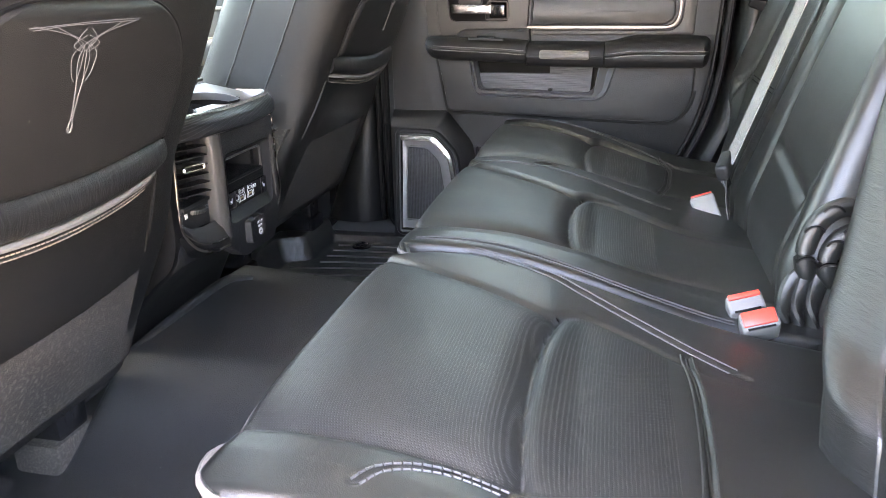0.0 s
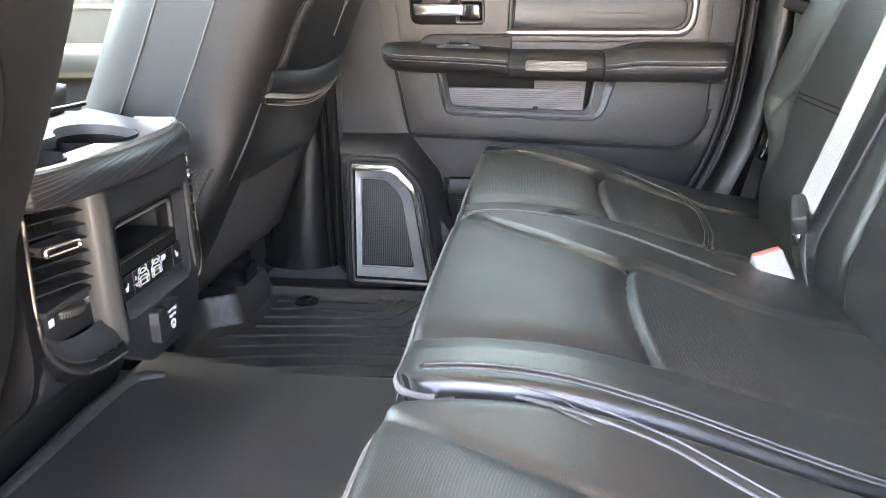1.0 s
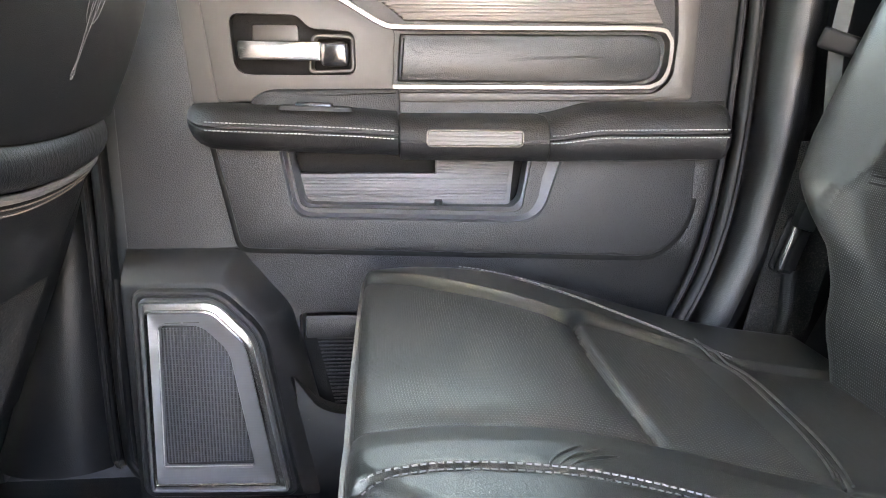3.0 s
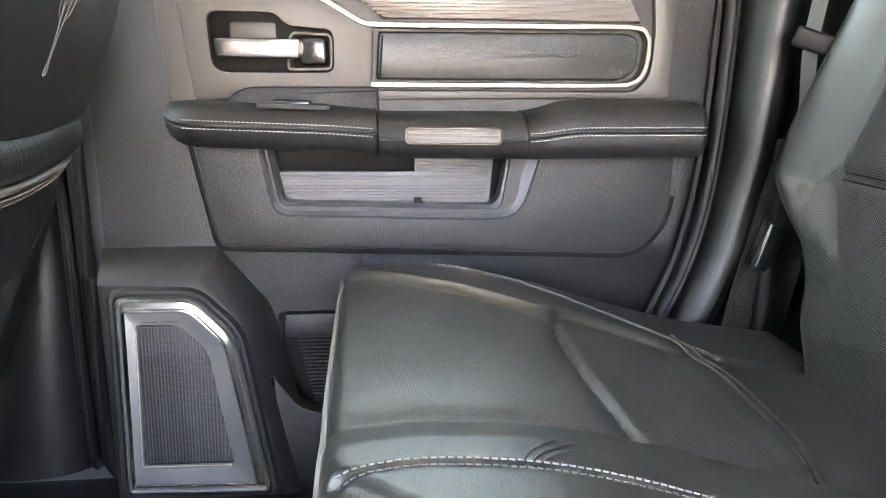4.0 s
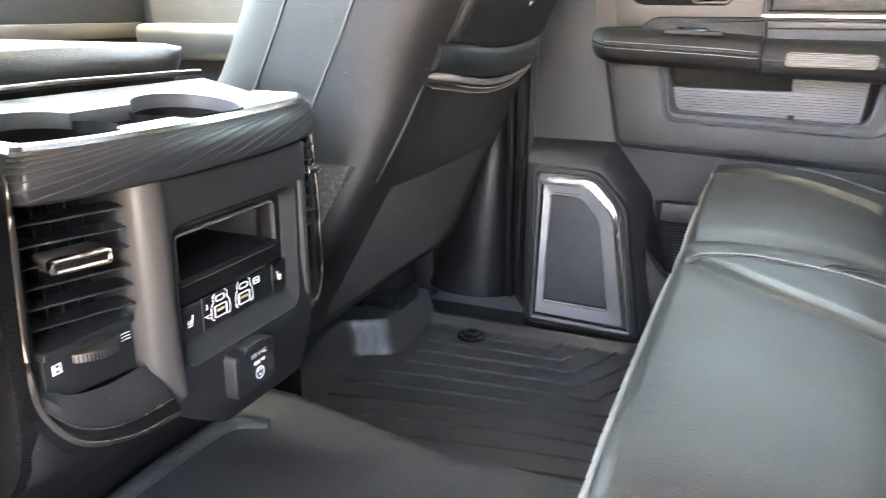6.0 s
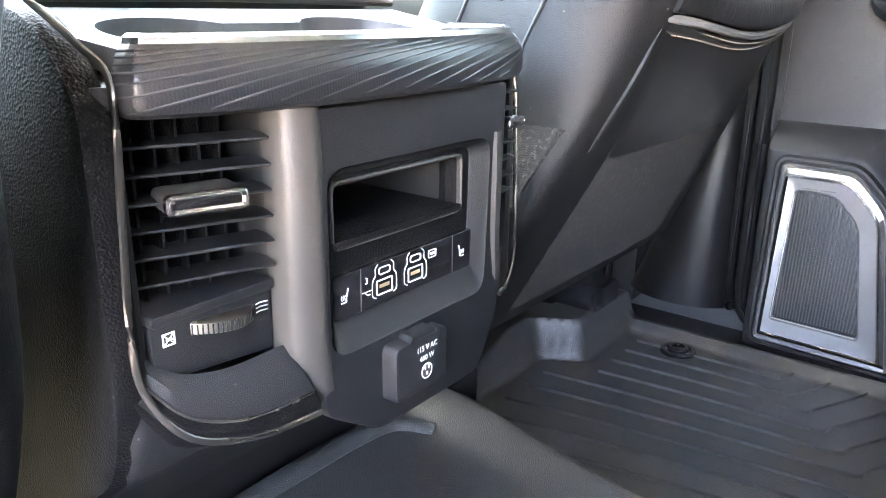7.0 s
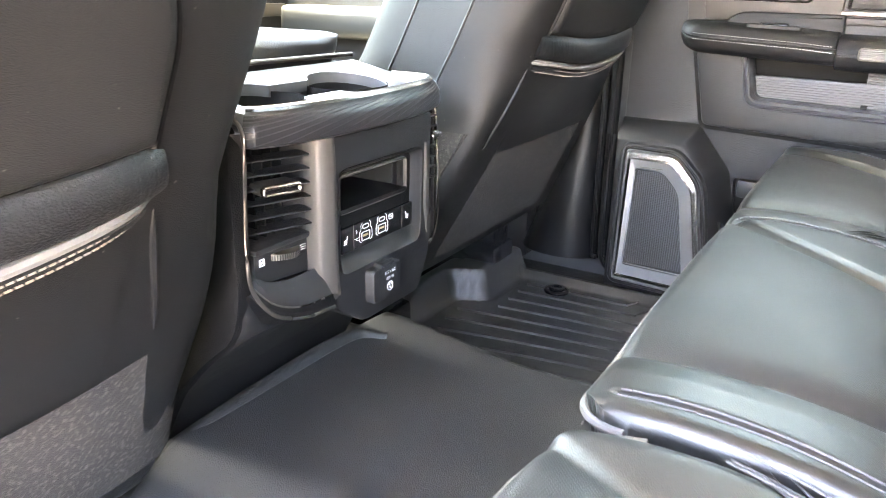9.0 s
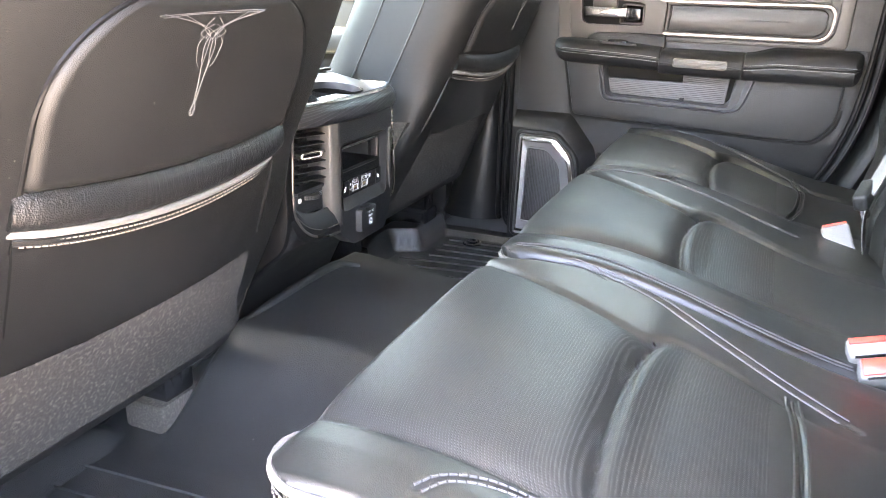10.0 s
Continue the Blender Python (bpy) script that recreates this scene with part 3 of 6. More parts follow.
def far_door():
    t = thing("door_1", (0.0, DOOR_Y, 0.0), "closed charcoal rear door with padded armrest and speaker", "door", kind="structure")
    base = slab(bmesh.new(), rounded([(-0.475, -0.03), (0.16, -0.03), (0.275, 0.20), (0.322, 0.32), (0.338, 0.76), (-0.475, 0.76)], [0, 0.05, 0.1, 0.12, 0, 0]), D, -0.07, 0.0, 0.003)
    base = cut(base, [slab(bmesh.new(), rounded([(-0.246, -0.01), (0.12, -0.01), (0.12, 0.25), (-0.254, 0.25)], 0.008), D, -0.035, 0.05, 0.0005),
                      slab(bmesh.new(), rounded([(-0.262, 0.385), (0.06, 0.378), (0.09, 0.50), (-0.275, 0.50)], 0.012), D, -0.066, 0.05, 0.0005),
                      slab(bmesh.new(), rounded([(-0.326, 0.560), (-0.162, 0.560), (-0.162, 0.645), (-0.326, 0.645)], 0.01), D, -0.026, 0.05, 0.0005)])
    part("door_skin", base, PLASTIC_GREY, t, "grained charcoal plastic")
    # lower inset panel with the map pocket
    panel = slab(bmesh.new(), rounded([(-0.322, 0.345), (0.238, 0.323), (0.278, 0.372), (0.280, 0.50), (-0.352, 0.50)], [0.012, 0.05, 0.03, 0.0, 0.0]), D, 0.0, 0.022, 0.004)
    panel = cut(panel, [slab(bmesh.new(), rounded([(-0.243, 0.398), (0.046, 0.388), (0.066, 0.50), (-0.262, 0.50)], 0.012), D, -0.02, 0.06, 0.0005)])
    part("inset_panel", panel, PANEL, t, "grained charcoal lower panel")
    part("lower_panel", cut(slab(bmesh.new(), rounded([(-0.32, -0.025), (0.15, -0.025), (0.232, 0.20), (0.286, 0.29), (0.311, 0.37), (0.317, 0.455), (0.319, 0.53), (0.284, 0.53), (0.282, 0.36), (0.24, 0.345), (-0.335, 0.342)], [0, 0.03, 0.08, 0.05, 0.05, 0.05, 0, 0, 0, 0, 0]), D, 0.0, 0.005, 0.002), [slab(bmesh.new(), rounded([(-0.246, -0.01), (0.12, -0.01), (0.12, 0.25), (-0.254, 0.25)], 0.008), D, -0.035, 0.05, 0.0005)]), LOWER, t, "grained lower door panel with shade in its colour")
    gap = rounded([(-0.356, 0.50), (-0.325, 0.342), (0.241, 0.319), (0.2825, 0.370), (0.2845, 0.50)], [0.0, 0.012, 0.05, 0.03, 0.0])
    part("panel_gap", tube(bmesh.new(), [D(x, z, 0.007) for x, z in gap[:-1]], 0.0032, 0.006, n=6), SEAL, t, "dark joint line")
    part("edge_moulding", slab(bmesh.new(), [(-0.395, 0.76), (-0.374, 0.53), (-0.352, 0.50), (-0.33, 0.50), (-0.33, 0.76)], D, 0.0, 0.008, 0.003), PLASTIC_SATIN, t, "rounded satin edge moulding")
    surround = rounded([(-0.253, 0.384), (0.072, 0.373), (0.105, 0.480), (-0.270, 0.488)], [0.025, 0.035, 0.0, 0.0], 6)
    opening = rounded([(-0.238, 0.401), (0.044, 0.392), (0.058, 0.478), (-0.256, 0.486)], [0.012, 0.02, 0.0, 0.0], 6)
    b = bmesh.new()
    loft(b, [[D(x, z, 0.0235) for x, z in surround], [D(x, z, 0.027) for x, z in inset(surround, 0.004)], [D(x, z, 0.012) for x, z in opening], [D(x, z, -0.02) for x, z in opening]])
    pocket = part("pocket_surround", b, POCKET_SATIN, t, "satin grey bevelled pocket surround")
    b = bmesh.new()
    slab(b, [(-0.25, 0.39), (0.034, 0.385), (0.044, 0.50), (-0.066, 0.50), (-0.066, 0.436), (-0.256, 0.438)], D, -0.028, -0.012, 0.001)
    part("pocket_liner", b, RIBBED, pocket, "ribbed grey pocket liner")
    b = bmesh.new()
    for k in range(26):
        z = 0.398 + k * 0.0043
        x0 = -0.243 if z < 0.434 else -0.064
        x0, x1 = x0 - (z - 0.398) * 0.16 * (z < 0.434), 0.028 + (z - 0.398) * 0.12
        tube(b, [(x0, DOOR_Y + 0.0115, z), (x1, DOOR_Y + 0.0115, z - 0.004)], 0.0013, 0.0013, n=6)
    part("ribbing", b, RIBBED, pocket, kind="stuff")
    part("pocket_tab", boxed((-0.068, DOOR_Y - 0.006, 0.394), (-0.058, DOOR_Y + 0.014, 0.401), 0.001), PLASTIC_DARK, pocket)
    # black plate carries the shade of the deep pocket in its colour
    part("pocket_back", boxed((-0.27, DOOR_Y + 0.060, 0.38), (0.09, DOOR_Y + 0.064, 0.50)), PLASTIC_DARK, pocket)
    # bezel with the release lever
    bez = slab(bmesh.new(), rounded([(-0.362, 0.70), (-0.342, 0.532), (-0.122, 0.538), (-0.118, 0.622), (-0.20, 0.665), (-0.24, 0.70)], [0, 0.01, 0.012, 0.01, 0.03, 0]), D, 0.0, 0.016, 0.003)
    bez = cut(bez, [slab(bmesh.new(), rounded([(-0.318, 0.566), (-0.168, 0.565), (-0.168, 0.618), (-0.225, 0.622), (-0.238, 0.638), (-0.322, 0.640)], [0.02, 0.012, 0.012, 0.01, 0.01, 0.014]), D, -0.03, 0.05, 0.0005)])
    bezel = part("handle_bezel", bez, PLASTIC_SATIN, t, "satin grey handle surround")
    rec = bmesh.new()
    slab(rec, rounded([(-0.33, 0.556), (-0.16, 0.556), (-0.16, 0.65), (-0.33, 0.65)], 0.01), D, -0.030, -0.022, 0.001)
    part("recess", rec, PLASTIC_DARK, bezel)
    part("recess_plate", slab(bmesh.new(), rounded([(-0.298, 0.602), (-0.240, 0.602), (-0.240, 0.628), (-0.298, 0.628)], 0.006), D, -0.024, -0.006, 0.002), PLASTIC_SATIN, bezel)
    lever = slab(bmesh.new(), rounded([(-0.311, 0.584), (-0.211, 0.5825), (-0.209, 0.606), (-0.313, 0.6075)], [0.005, 0.003, 0.003, 0.004]), D, 0.008, 0.024, 0.0025)
    part("release_lever", lever, CHROME, t, "satin chrome inside release lever")
    rim = rounded([(-0.228, 0.567), (-0.169, 0.568), (-0.169, 0.614), (-0.222, 0.616)], 0.010)
    part("lever_pivot", slab(bmesh.new(), rounded([(-0.212, 0.576), (-0.177, 0.576), (-0.177, 0.607), (-0.212, 0.607)], 0.008), D, -0.024, 0.014, 0.003), PLASTIC_GLOSS, t, "gloss black lever pivot")
    b = bmesh.new()
    frame_ring(b, rim, inset(rim, 0.0045), D, -0.024, 0.017, 0.0012)
    part("pivot_rim", b, PLASTIC_SATIN, t)
    # silver strip round the stitched pad and the lined accent above it
    line = glide([(-0.26, DOOR_Y - 0.016, 0.70), (-0.19, DOOR_Y - 0.016, 0.66), (-0.135, DOOR_Y - 0.016, 0.628), (-0.115, DOOR_Y - 0.016, 0.624)], 5) + glide([(-0.09, DOOR_Y - 0.016, 0.6235), (0.1, DOOR_Y - 0.016, 0.6225), (0.212, DOOR_Y - 0.016, 0.622), (0.234, DOOR_Y - 0.016, 0.612), (0.237, DOOR_Y - 0.016, 0.592), (0.232, DOOR_Y - 0.016, 0.566), (0.217, DOOR_Y - 0.016, 0.552), (0.18, DOOR_Y - 0.016, 0.549), (0.0, DOOR_Y - 0.016, 0.550), (-0.122, DOOR_Y - 0.016, 0.551)], 6)
    b = bmesh.new()
    rings = []
    for i, p in enumerate(line):
        tv = (line[min(i + 1, len(line) - 1)] - line[max(i - 1, 0)]).normalized()
        nv = Vector((-tv.z, 0, tv.x)) * 0.0034
        rings.append([p + nv + Vector((0, 0.016, 0)), p + nv, p + nv * 0.7 + Vector((0, -0.003, 0)), p - nv * 0.7 + Vector((0, -0.003, 0)), p - nv, p - nv + Vector((0, 0.016, 0))])
    loft(b, rings, cap0=True, cap1=True)
    part("silver_strip", b, SILVER, t, "brushed silver trim strip")
    part("stitched_pad", slab(bmesh.new(), rounded([(-0.116, 0.557), (0.205, 0.555), (0.226, 0.57), (0.226, 0.607), (0.21, 0.615), (-0.112, 0.616)], [0.004, 0.02, 0.015, 0.015, 0.01, 0.004]), D, 0.0, 0.014, 0.006), LEATHER_FINE, t, "dark grey leather pad")
    b = bmesh.new()
    for k in range(5):
        for side in (1, -1):
            w = side * (1.0 - 0.2 * k)
            dashes(b, glide([(x + 0.004 * k * (x < -0.03), DOOR_Y - 0.0142, 0.586 + w * h) for x, h in ((-0.107, 0.022), (-0.092, 0.008), (-0.075, 0.012), (-0.045, 0.008), (-0.01, 0.009), (0.04, 0.004), (0.10, 0.0015), (0.128, 0.003), (0.15, 0.0))], 6), 0.0014, 0.0016, 0.00035)
    part("embroidery", b, THREAD_DARK, t, "tone on tone embroidery", kind="stuff")
    accent = bmesh.new()
    slab(accent, [(-0.105, 0.632), (0.228, 0.629), (0.20, 0.68), (-0.19, 0.70)], D, 0.0, 0.010, 0.003)
    part("accent_panel", accent, ACCENT, t, "lined grey accent panel")
    b = bmesh.new()
    for k in range(11):
        z = 0.634 + k * 0.0042
        tube(b, [(-0.108 - k * 0.006, DOOR_Y - 0.0105, z), (0.224 - k * 0.002, DOOR_Y - 0.0105, z - 0.002)], 0.0009, 0.0012, n=6)
    part("accent_lines", b, ACCENT, t, kind="stuff")
    part("upper_moulding", slab(bmesh.new(), rounded([(-0.116, 0.532), (0.272, 0.532), (0.276, 0.71), (0.24, 0.71), (0.247, 0.615), (0.243, 0.56), (0.222, 0.541), (-0.116, 0.544)], [0, 0.01, 0, 0, 0.01, 0.02, 0.01, 0]), D, 0.0, 0.012, 0.003), PLASTIC_SATIN, t, "satin grey moulding")
    # armrest in three pieces

    def bar(x0, x1, z0, z1, y0, groove=0.006, tip0=0.0, tip1=0.0, n=14, dip0=0.0, dip1=0.0):
        b = bmesh.new()
        rings = []
        e = 0.003 / (x1 - x0)
        for q in [0.0, e * 0.4, e] + [i / n for i in range(1, n)] + [1 - e, 1 - e * 0.4, 1.0]:
            x = x0 + (x1 - x0) * q
            s = 1.0
            if tip0:
                s = min(s, math.sqrt(max(0.02, 1 - max(0, 1 - (x - x0) / tip0) ** 2)))
            if tip1:
                s = min(s, math.sqrt(max(0.02, 1 - max(0, 1 - (x1 - x) / tip1) ** 2)))
            zc0, zc1 = z0[0] + (z0[1] - z0[0]) * q, z1[0] + (z1[1] - z1[0]) * q - dip0 * float(1 - sstep(0.0, 0.3, q)) - dip1 * float(sstep(0.75, 1.0, q))
            mid = (zc0 + zc1) / 2 + (1 - s) * 0.012
            h = (zc1 - zc0) / 2 * (0.35 + 0.65 * s)
            yf = DOOR_Y - (DOOR_Y - y0) * (0.3 + 0.7 * s)
            lip = math.sqrt(max(0.0, 1 - max(0.0, 1 - min(q, 1 - q) / e) ** 2))
            yf, h = yf + 0.003 * (1 - lip), h - 0.003 * (1 - lip)
            prof = [(DOOR_Y + 0.01, -1), (yf + 0.030, -1.0), (yf + 0.013, -0.92), (yf + 0.004, -0.6), (yf, -0.14), (yf + 0.001, -0.06), (yf + groove, 0.0), (yf + groove, 0.05), (yf + 0.0015, 0.10), (yf + 0.002, 0.18), (yf + 0.010, 0.62), (yf + 0.021, 0.90), (yf + 0.036, 1.0), (DOOR_Y + 0.01, 1.02)]
            rings.append([(x, py, mid + ph * h) for py, ph in prof])
        loft(b, rings, cap0=True, cap1=True)
        return b

    arm = part("armrest_front", bar(-0.377, -0.116, (0.479, 0.468), (0.533, 0.524), 1.902, tip0=0.05, n=26, dip1=0.003), ARM_LEATHER, t, "stitched black leather armrest")
    arm2 = part("armrest_rear", bar(0.068, 0.310, (0.458, 0.458), (0.530, 0.528), 1.902, tip1=0.02, n=26, dip0=0.014), ARM_LEATHER, t, "stitched black leather armrest")
    mid = part("armrest_grip", bar(-0.1157, 0.0677, (0.463, 0.459), (0.517, 0.515), 1.896, groove=0.0005), ARM_LEATHER, t, "grained black leather pull grip")
    # rows of stitches on both sides of the groove, whose height follows the padding
    for a, x0, x1, groove_z in ((arm, -0.345, -0.119, lambda q: 0.5065 - 0.0105 * q - 0.0015 * float(sstep(0.75, 1.0, q))), (arm2, 0.071, 0.300, lambda q: 0.494 - 0.001 * q - 0.007 * float(1 - sstep(0.0, 0.3, q)))):
        for dz in (0.0056, -0.0040):
            b = bmesh.new()
            dashes(b, [(x0 + (x1 - x0) * k / 16, 1.9012 + 0.003 * (k == 0 and a is arm), groove_z(k / 16) + dz) for k in range(17)], 0.0034, 0.0016, 0.0007)
            part("stitching", b, THREAD_PALE, a, "pale stitching", kind="stuff")
    part("armrest_base", slab(bmesh.new(), rounded([(-0.302, 0.50), (-0.112, 0.50), (-0.114, 0.5485), (-0.278, 0.5485), (-0.300, 0.536)], [0, 0, 0.004, 0.012, 0.01]), D, 0.0, 0.030, 0.006), ARM_LEATHER, t, "black padded base above the armrest")
    lamp = rounded([(-0.084, 0.4815), (0.034, 0.4795), (0.035, 0.5005), (-0.083, 0.5025)], 0.007)
    L = lambda a, b, d: (a, 1.8965 - d, b)
    b = bmesh.new()
    frame_ring(b, lamp, inset(lamp, 0.0022), L, -0.004, 0.003, 0.001)
    part("lamp_bezel", b, SILVER, mid, "satin silver bezel")
    part("lamp_lens", slab(bmesh.new(), inset(lamp, 0.0022), L, -0.004, 0.0012, 0.001), LENS, mid, "frosted courtesy lamp lens")
    sw = rounded([(-0.262, 1.915), (-0.170, 1.915), (-0.176, 1.945), (-0.256, 1.945)], 0.01)
    T = lambda a, b, d: (a, b, 0.5285 + d - (a + 0.25) * 0.035)
    b = bmesh.new()
    frame_ring(b, sw, inset(sw, 0.003), T, -0.004, 0.002, 0.001)
    part("switch_bezel", b, PLASTIC, arm, "satin switch bezel")
    part("window_switch", slab(bmesh.new(), rounded([(-0.24, 1.920), (-0.195, 1.920), (-0.195, 1.94), (-0.24, 1.94)], 0.004), T, -0.004, 0.006, 0.002), PLASTIC_GLOSS, arm, "black window switch")
    part("switch_plate", slab(bmesh.new(), inset(sw, 0.003), T, -0.004, 0.0003, 0.0002), PLASTIC_DARK, arm)
    part("switch_mark", slab(bmesh.new(), rounded([(-0.19, 1.922), (-0.184, 1.922), (-0.184, 1.926), (-0.19, 1.926)], 0.001), T, 0.0, 0.001, 0.0003), WHITE_MARK, arm)
    # speaker pod
    foot = rounded([(-0.476, -0.02), (-0.200, -0.02), (-0.262, 0.262), (-0.326, 0.342), (-0.476, 0.342)], [0, 0.01, 0.012, 0.008, 0.0])
    top = rounded([(-0.472, 0.0), (-0.246, 0.0), (-0.296, 0.25), (-0.345, 0.308), (-0.472, 0.308)], [0, 0.01, 0.012, 0.008, 0.0])
    b = bmesh.new()
    loft(b, [[D(x, z, 0.0) for x, z in foot], [D(x, z, 0.012) for x, z in inset(foot, 0.003)], [D(x, z, 0.046) for x, z in top], [D(x, z, 0.050) for x, z in inset(top, 0.006)]], cap1=True)
    pod = part("speaker_pod", b, PLASTIC, t, "black plastic speaker housing")
    outer = rounded([(-0.453, 0.022), (-0.270, 0.016), (-0.305, 0.238), (-0.352, 0.288), (-0.447, 0.290)], [0.008, 0.008, 0.02, 0.015, 0.008])
    second = rounded([(-0.447, 0.032), (-0.283, 0.027), (-0.314, 0.228), (-0.357, 0.275), (-0.440, 0.276)], [0.006, 0.006, 0.018, 0.013, 0.006])
    mesh = rounded([(-0.431, 0.059), (-0.316, 0.056), (-0.340, 0.217), (-0.373, 0.252), (-0.423, 0.254)], [0.005, 0.005, 0.016, 0.012, 0.006])
    S = lambda a, b, d: (a, DOOR_Y - 0.059 - d, b)
    b = bmesh.new()
    loft(b, [[S(x, z, d) for x, z in inset(outer, o)] for o, d in ((-0.013, -0.014), (-0.012, -0.006), (-0.009, -0.002), (-0.005, -0.002), (-0.003, -0.005), (0.002, -0.006))])
    part("speaker_flange", b, PLASTIC, pod, "rounded black flange round the speaker")
    b = bmesh.new()
    loft(b, [[S(x, z, d) for x, z in o] for o, d in ((outer, -0.010), (outer, 0.004), (inset(outer, 0.002), 0.006), (inset(outer, 0.004), 0.005), (inset(outer, 0.005), 0.002))])
    part("outer_rim", b, SILVER_SATIN, pod, "satin outer rim")
    b = bmesh.new()
    loft(b, [[S(x, z, d) for x, z in o] for o, d in ((inset(outer, 0.004), 0.002), (inset(second, -0.001), 0.004), (second, 0.007), (inset(second, 0.002), 0.008), (inset(second, 0.004), 0.006))])
    part("inner_rim", b, CHROME, pod, "bright inner rim")
    b = bmesh.new()
    loft(b, [[S(x, z, d) for x, z in o] for o, d in ((inset(second, 0.004), 0.006), (inset(mesh, -0.003), 0.004), (mesh, -0.003))])
    part("grille_surround", b, STEEL_DARK, pod, "dark brushed surround")
    part("grille", slab(bmesh.new(), inset(mesh, -0.004), S, -0.009, -0.0045, 0.001), PLASTIC_GREY, pod, "dark cloth behind the speaker mesh")
    b = bmesh.new()
    tube(b, [S(-0.4245, 0.250, 0.0045), S(-0.432, 0.062, 0.0045)], 0.0052, 0.0050, n=10, taper=1)
    tube(b, [S(-0.432, 0.060, 0.0045), S(-0.318, 0.057, 0.0040)], 0.0042, 0.0040, n=10, taper=1)
    part("grille_edge", b, PORT_METAL, pod, "bright bevelled edge")
    b = bmesh.new()
    for k in range(26):
        x = -0.428 + k * 0.0042
        ztop = 0.250 if x < -0.372 else 0.250 - (x + 0.372) * 1.05
        if x > -0.343:
            ztop = 0.215 - (x + 0.343) * 6.2
        if ztop > 0.066:
            tube(b, [S(x, 0.061, -0.003), S(x + 0.003, ztop, -0.003)], 0.0011, 0.0011, n=5)
    for k in range(58):
        z = 0.062 + k * 0.0033
        x1 = -0.318 - (z - 0.060) * 0.155 if z < 0.215 else -0.343 - (z - 0.215) * 0.95
        tube(b, [S(-0.430 + (z - 0.06) * 0.035, z, -0.0035), S(x1, z - 0.001, -0.0040)], 0.0003, 0.0003, n=4)
    part("grille_ribs", b, GRILLE, pod, "grey speaker mesh", kind="stuff")
    for k in range(2):
        part("badge_bar", boxed((-0.416 + k * 0.023, DOOR_Y - 0.0640, 0.2585), (-0.396 + k * 0.023, DOOR_Y - 0.0625, 0.2600)), THREAD, pod)
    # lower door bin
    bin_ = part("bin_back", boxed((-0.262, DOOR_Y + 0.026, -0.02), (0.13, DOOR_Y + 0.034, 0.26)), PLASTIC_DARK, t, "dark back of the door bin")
    b = bmesh.new()
    for k in range(28):
        tube(b, [(-0.235 + k * 0.0012, DOOR_Y + 0.024, 0.208 - k * 0.0054), (0.11, DOOR_Y + 0.024, 0.206 - k * 0.0054)], 0.0014, n=5)
    part("bin_ribs", b, PLASTIC, bin_, kind="stuff")
    part("bin_lip", boxed((-0.246, DOOR_Y - 0.006, 0.212), (0.12, DOOR_Y + 0.028, 0.246), 0.005), PLASTIC_GREY, bin_, "rounded grey lip")
    b = bmesh.new()
    slab(b, rounded([(-0.252, -0.02), (0.12, -0.02), (0.12, 0.112), (-0.206, 0.114), (-0.230, 0.124), (-0.268, 0.178)], [0, 0, 0, 0.01, 0.01, 0.012]), D, 0.004, 0.034, 0.006)
    part("bin_front", b, PLASTIC, bin_, "black front wall of the door bin")
    return t


far_door()


# ---- pillars and seals ----
def seal(name, pts, r, label):
    t = thing(name, pts[0], label, "door seal", "door seals")
    part("rubber_bead", tube(bmesh.new(), glide(pts, 6), r, n=10), SEAL, t)
    part("seal_lip", tube(bmesh.new(), [Vector(p) + Vector((r * 0.2, -r * 0.9, 0)) for p in glide(pts, 6)], r * 0.35, n=6), SEAL, t)


seal("door_seal", [(-0.492, 1.965, 1.05), (-0.492, 1.965, 0.55), (-0.490, 1.965, 0.12), (-0.478, 1.955, 0.045), (-0.44, 1.945, 0.028)], 0.011, "black rubber door seal at the middle pillar")
seal("door_seal", [(-0.512, 1.965, 1.05), (-0.512, 1.965, 0.55), (-0.510, 1.965, 0.10), (-0.500, 1.955, 0.045)], 0.007, "thin black rubber bead at the middle pillar")
seal("door_seal", [(0.362, 1.985, 1.05), (0.352, 1.98, 0.66), (0.338, 1.972, 0.45), (0.312, 1.962, 0.33), (0.270, 1.955, 0.235), (0.20, 1.95, 0.12)], 0.011, "black rubber door seal along the rear pillar")
seal("door_seal", [(0.343, 1.985, 1.05), (0.333, 1.98, 0.66), (0.319, 1.975, 0.45), (0.293, 1.965, 0.33), (0.251, 1.958, 0.235), (0.18, 1.95, 0.12)], 0.005, "thin black rubber bead along the rear pillar")


def middle_pillar():
    t = thing("pillar_trim", (-0.57, 2.0, 0.0), "black plastic cover of the middle pillar, flared at its foot", "pillar trim", kind="structure")
    b = bmesh.new()
    rings = []
    for z, x0, x1, bulge in ((0.035, -0.69, -0.500, 0.075), (0.07, -0.675, -0.503, 0.072), (0.15, -0.645, -0.508, 0.066), (0.28, -0.610, -0.512, 0.056), (0.45, -0.585, -0.516, 0.046), (0.70, -0.575, -0.518, 0.04), (1.15, -0.60, -0.518, 0.04)):
        rings.append([((x0 + x1) / 2 - (x1 - x0) / 2 * math.cos(a), 2.03 - (bulge + 0.01) * math.sin(a) ** 0.8 if 0 < a < math.pi else 2.03, z) for a in [math.pi * j / 20 for j in range(21)]])
    loft(b, rings, closed=False)
    part("cover", b, PILLAR, t)


middle_pillar()


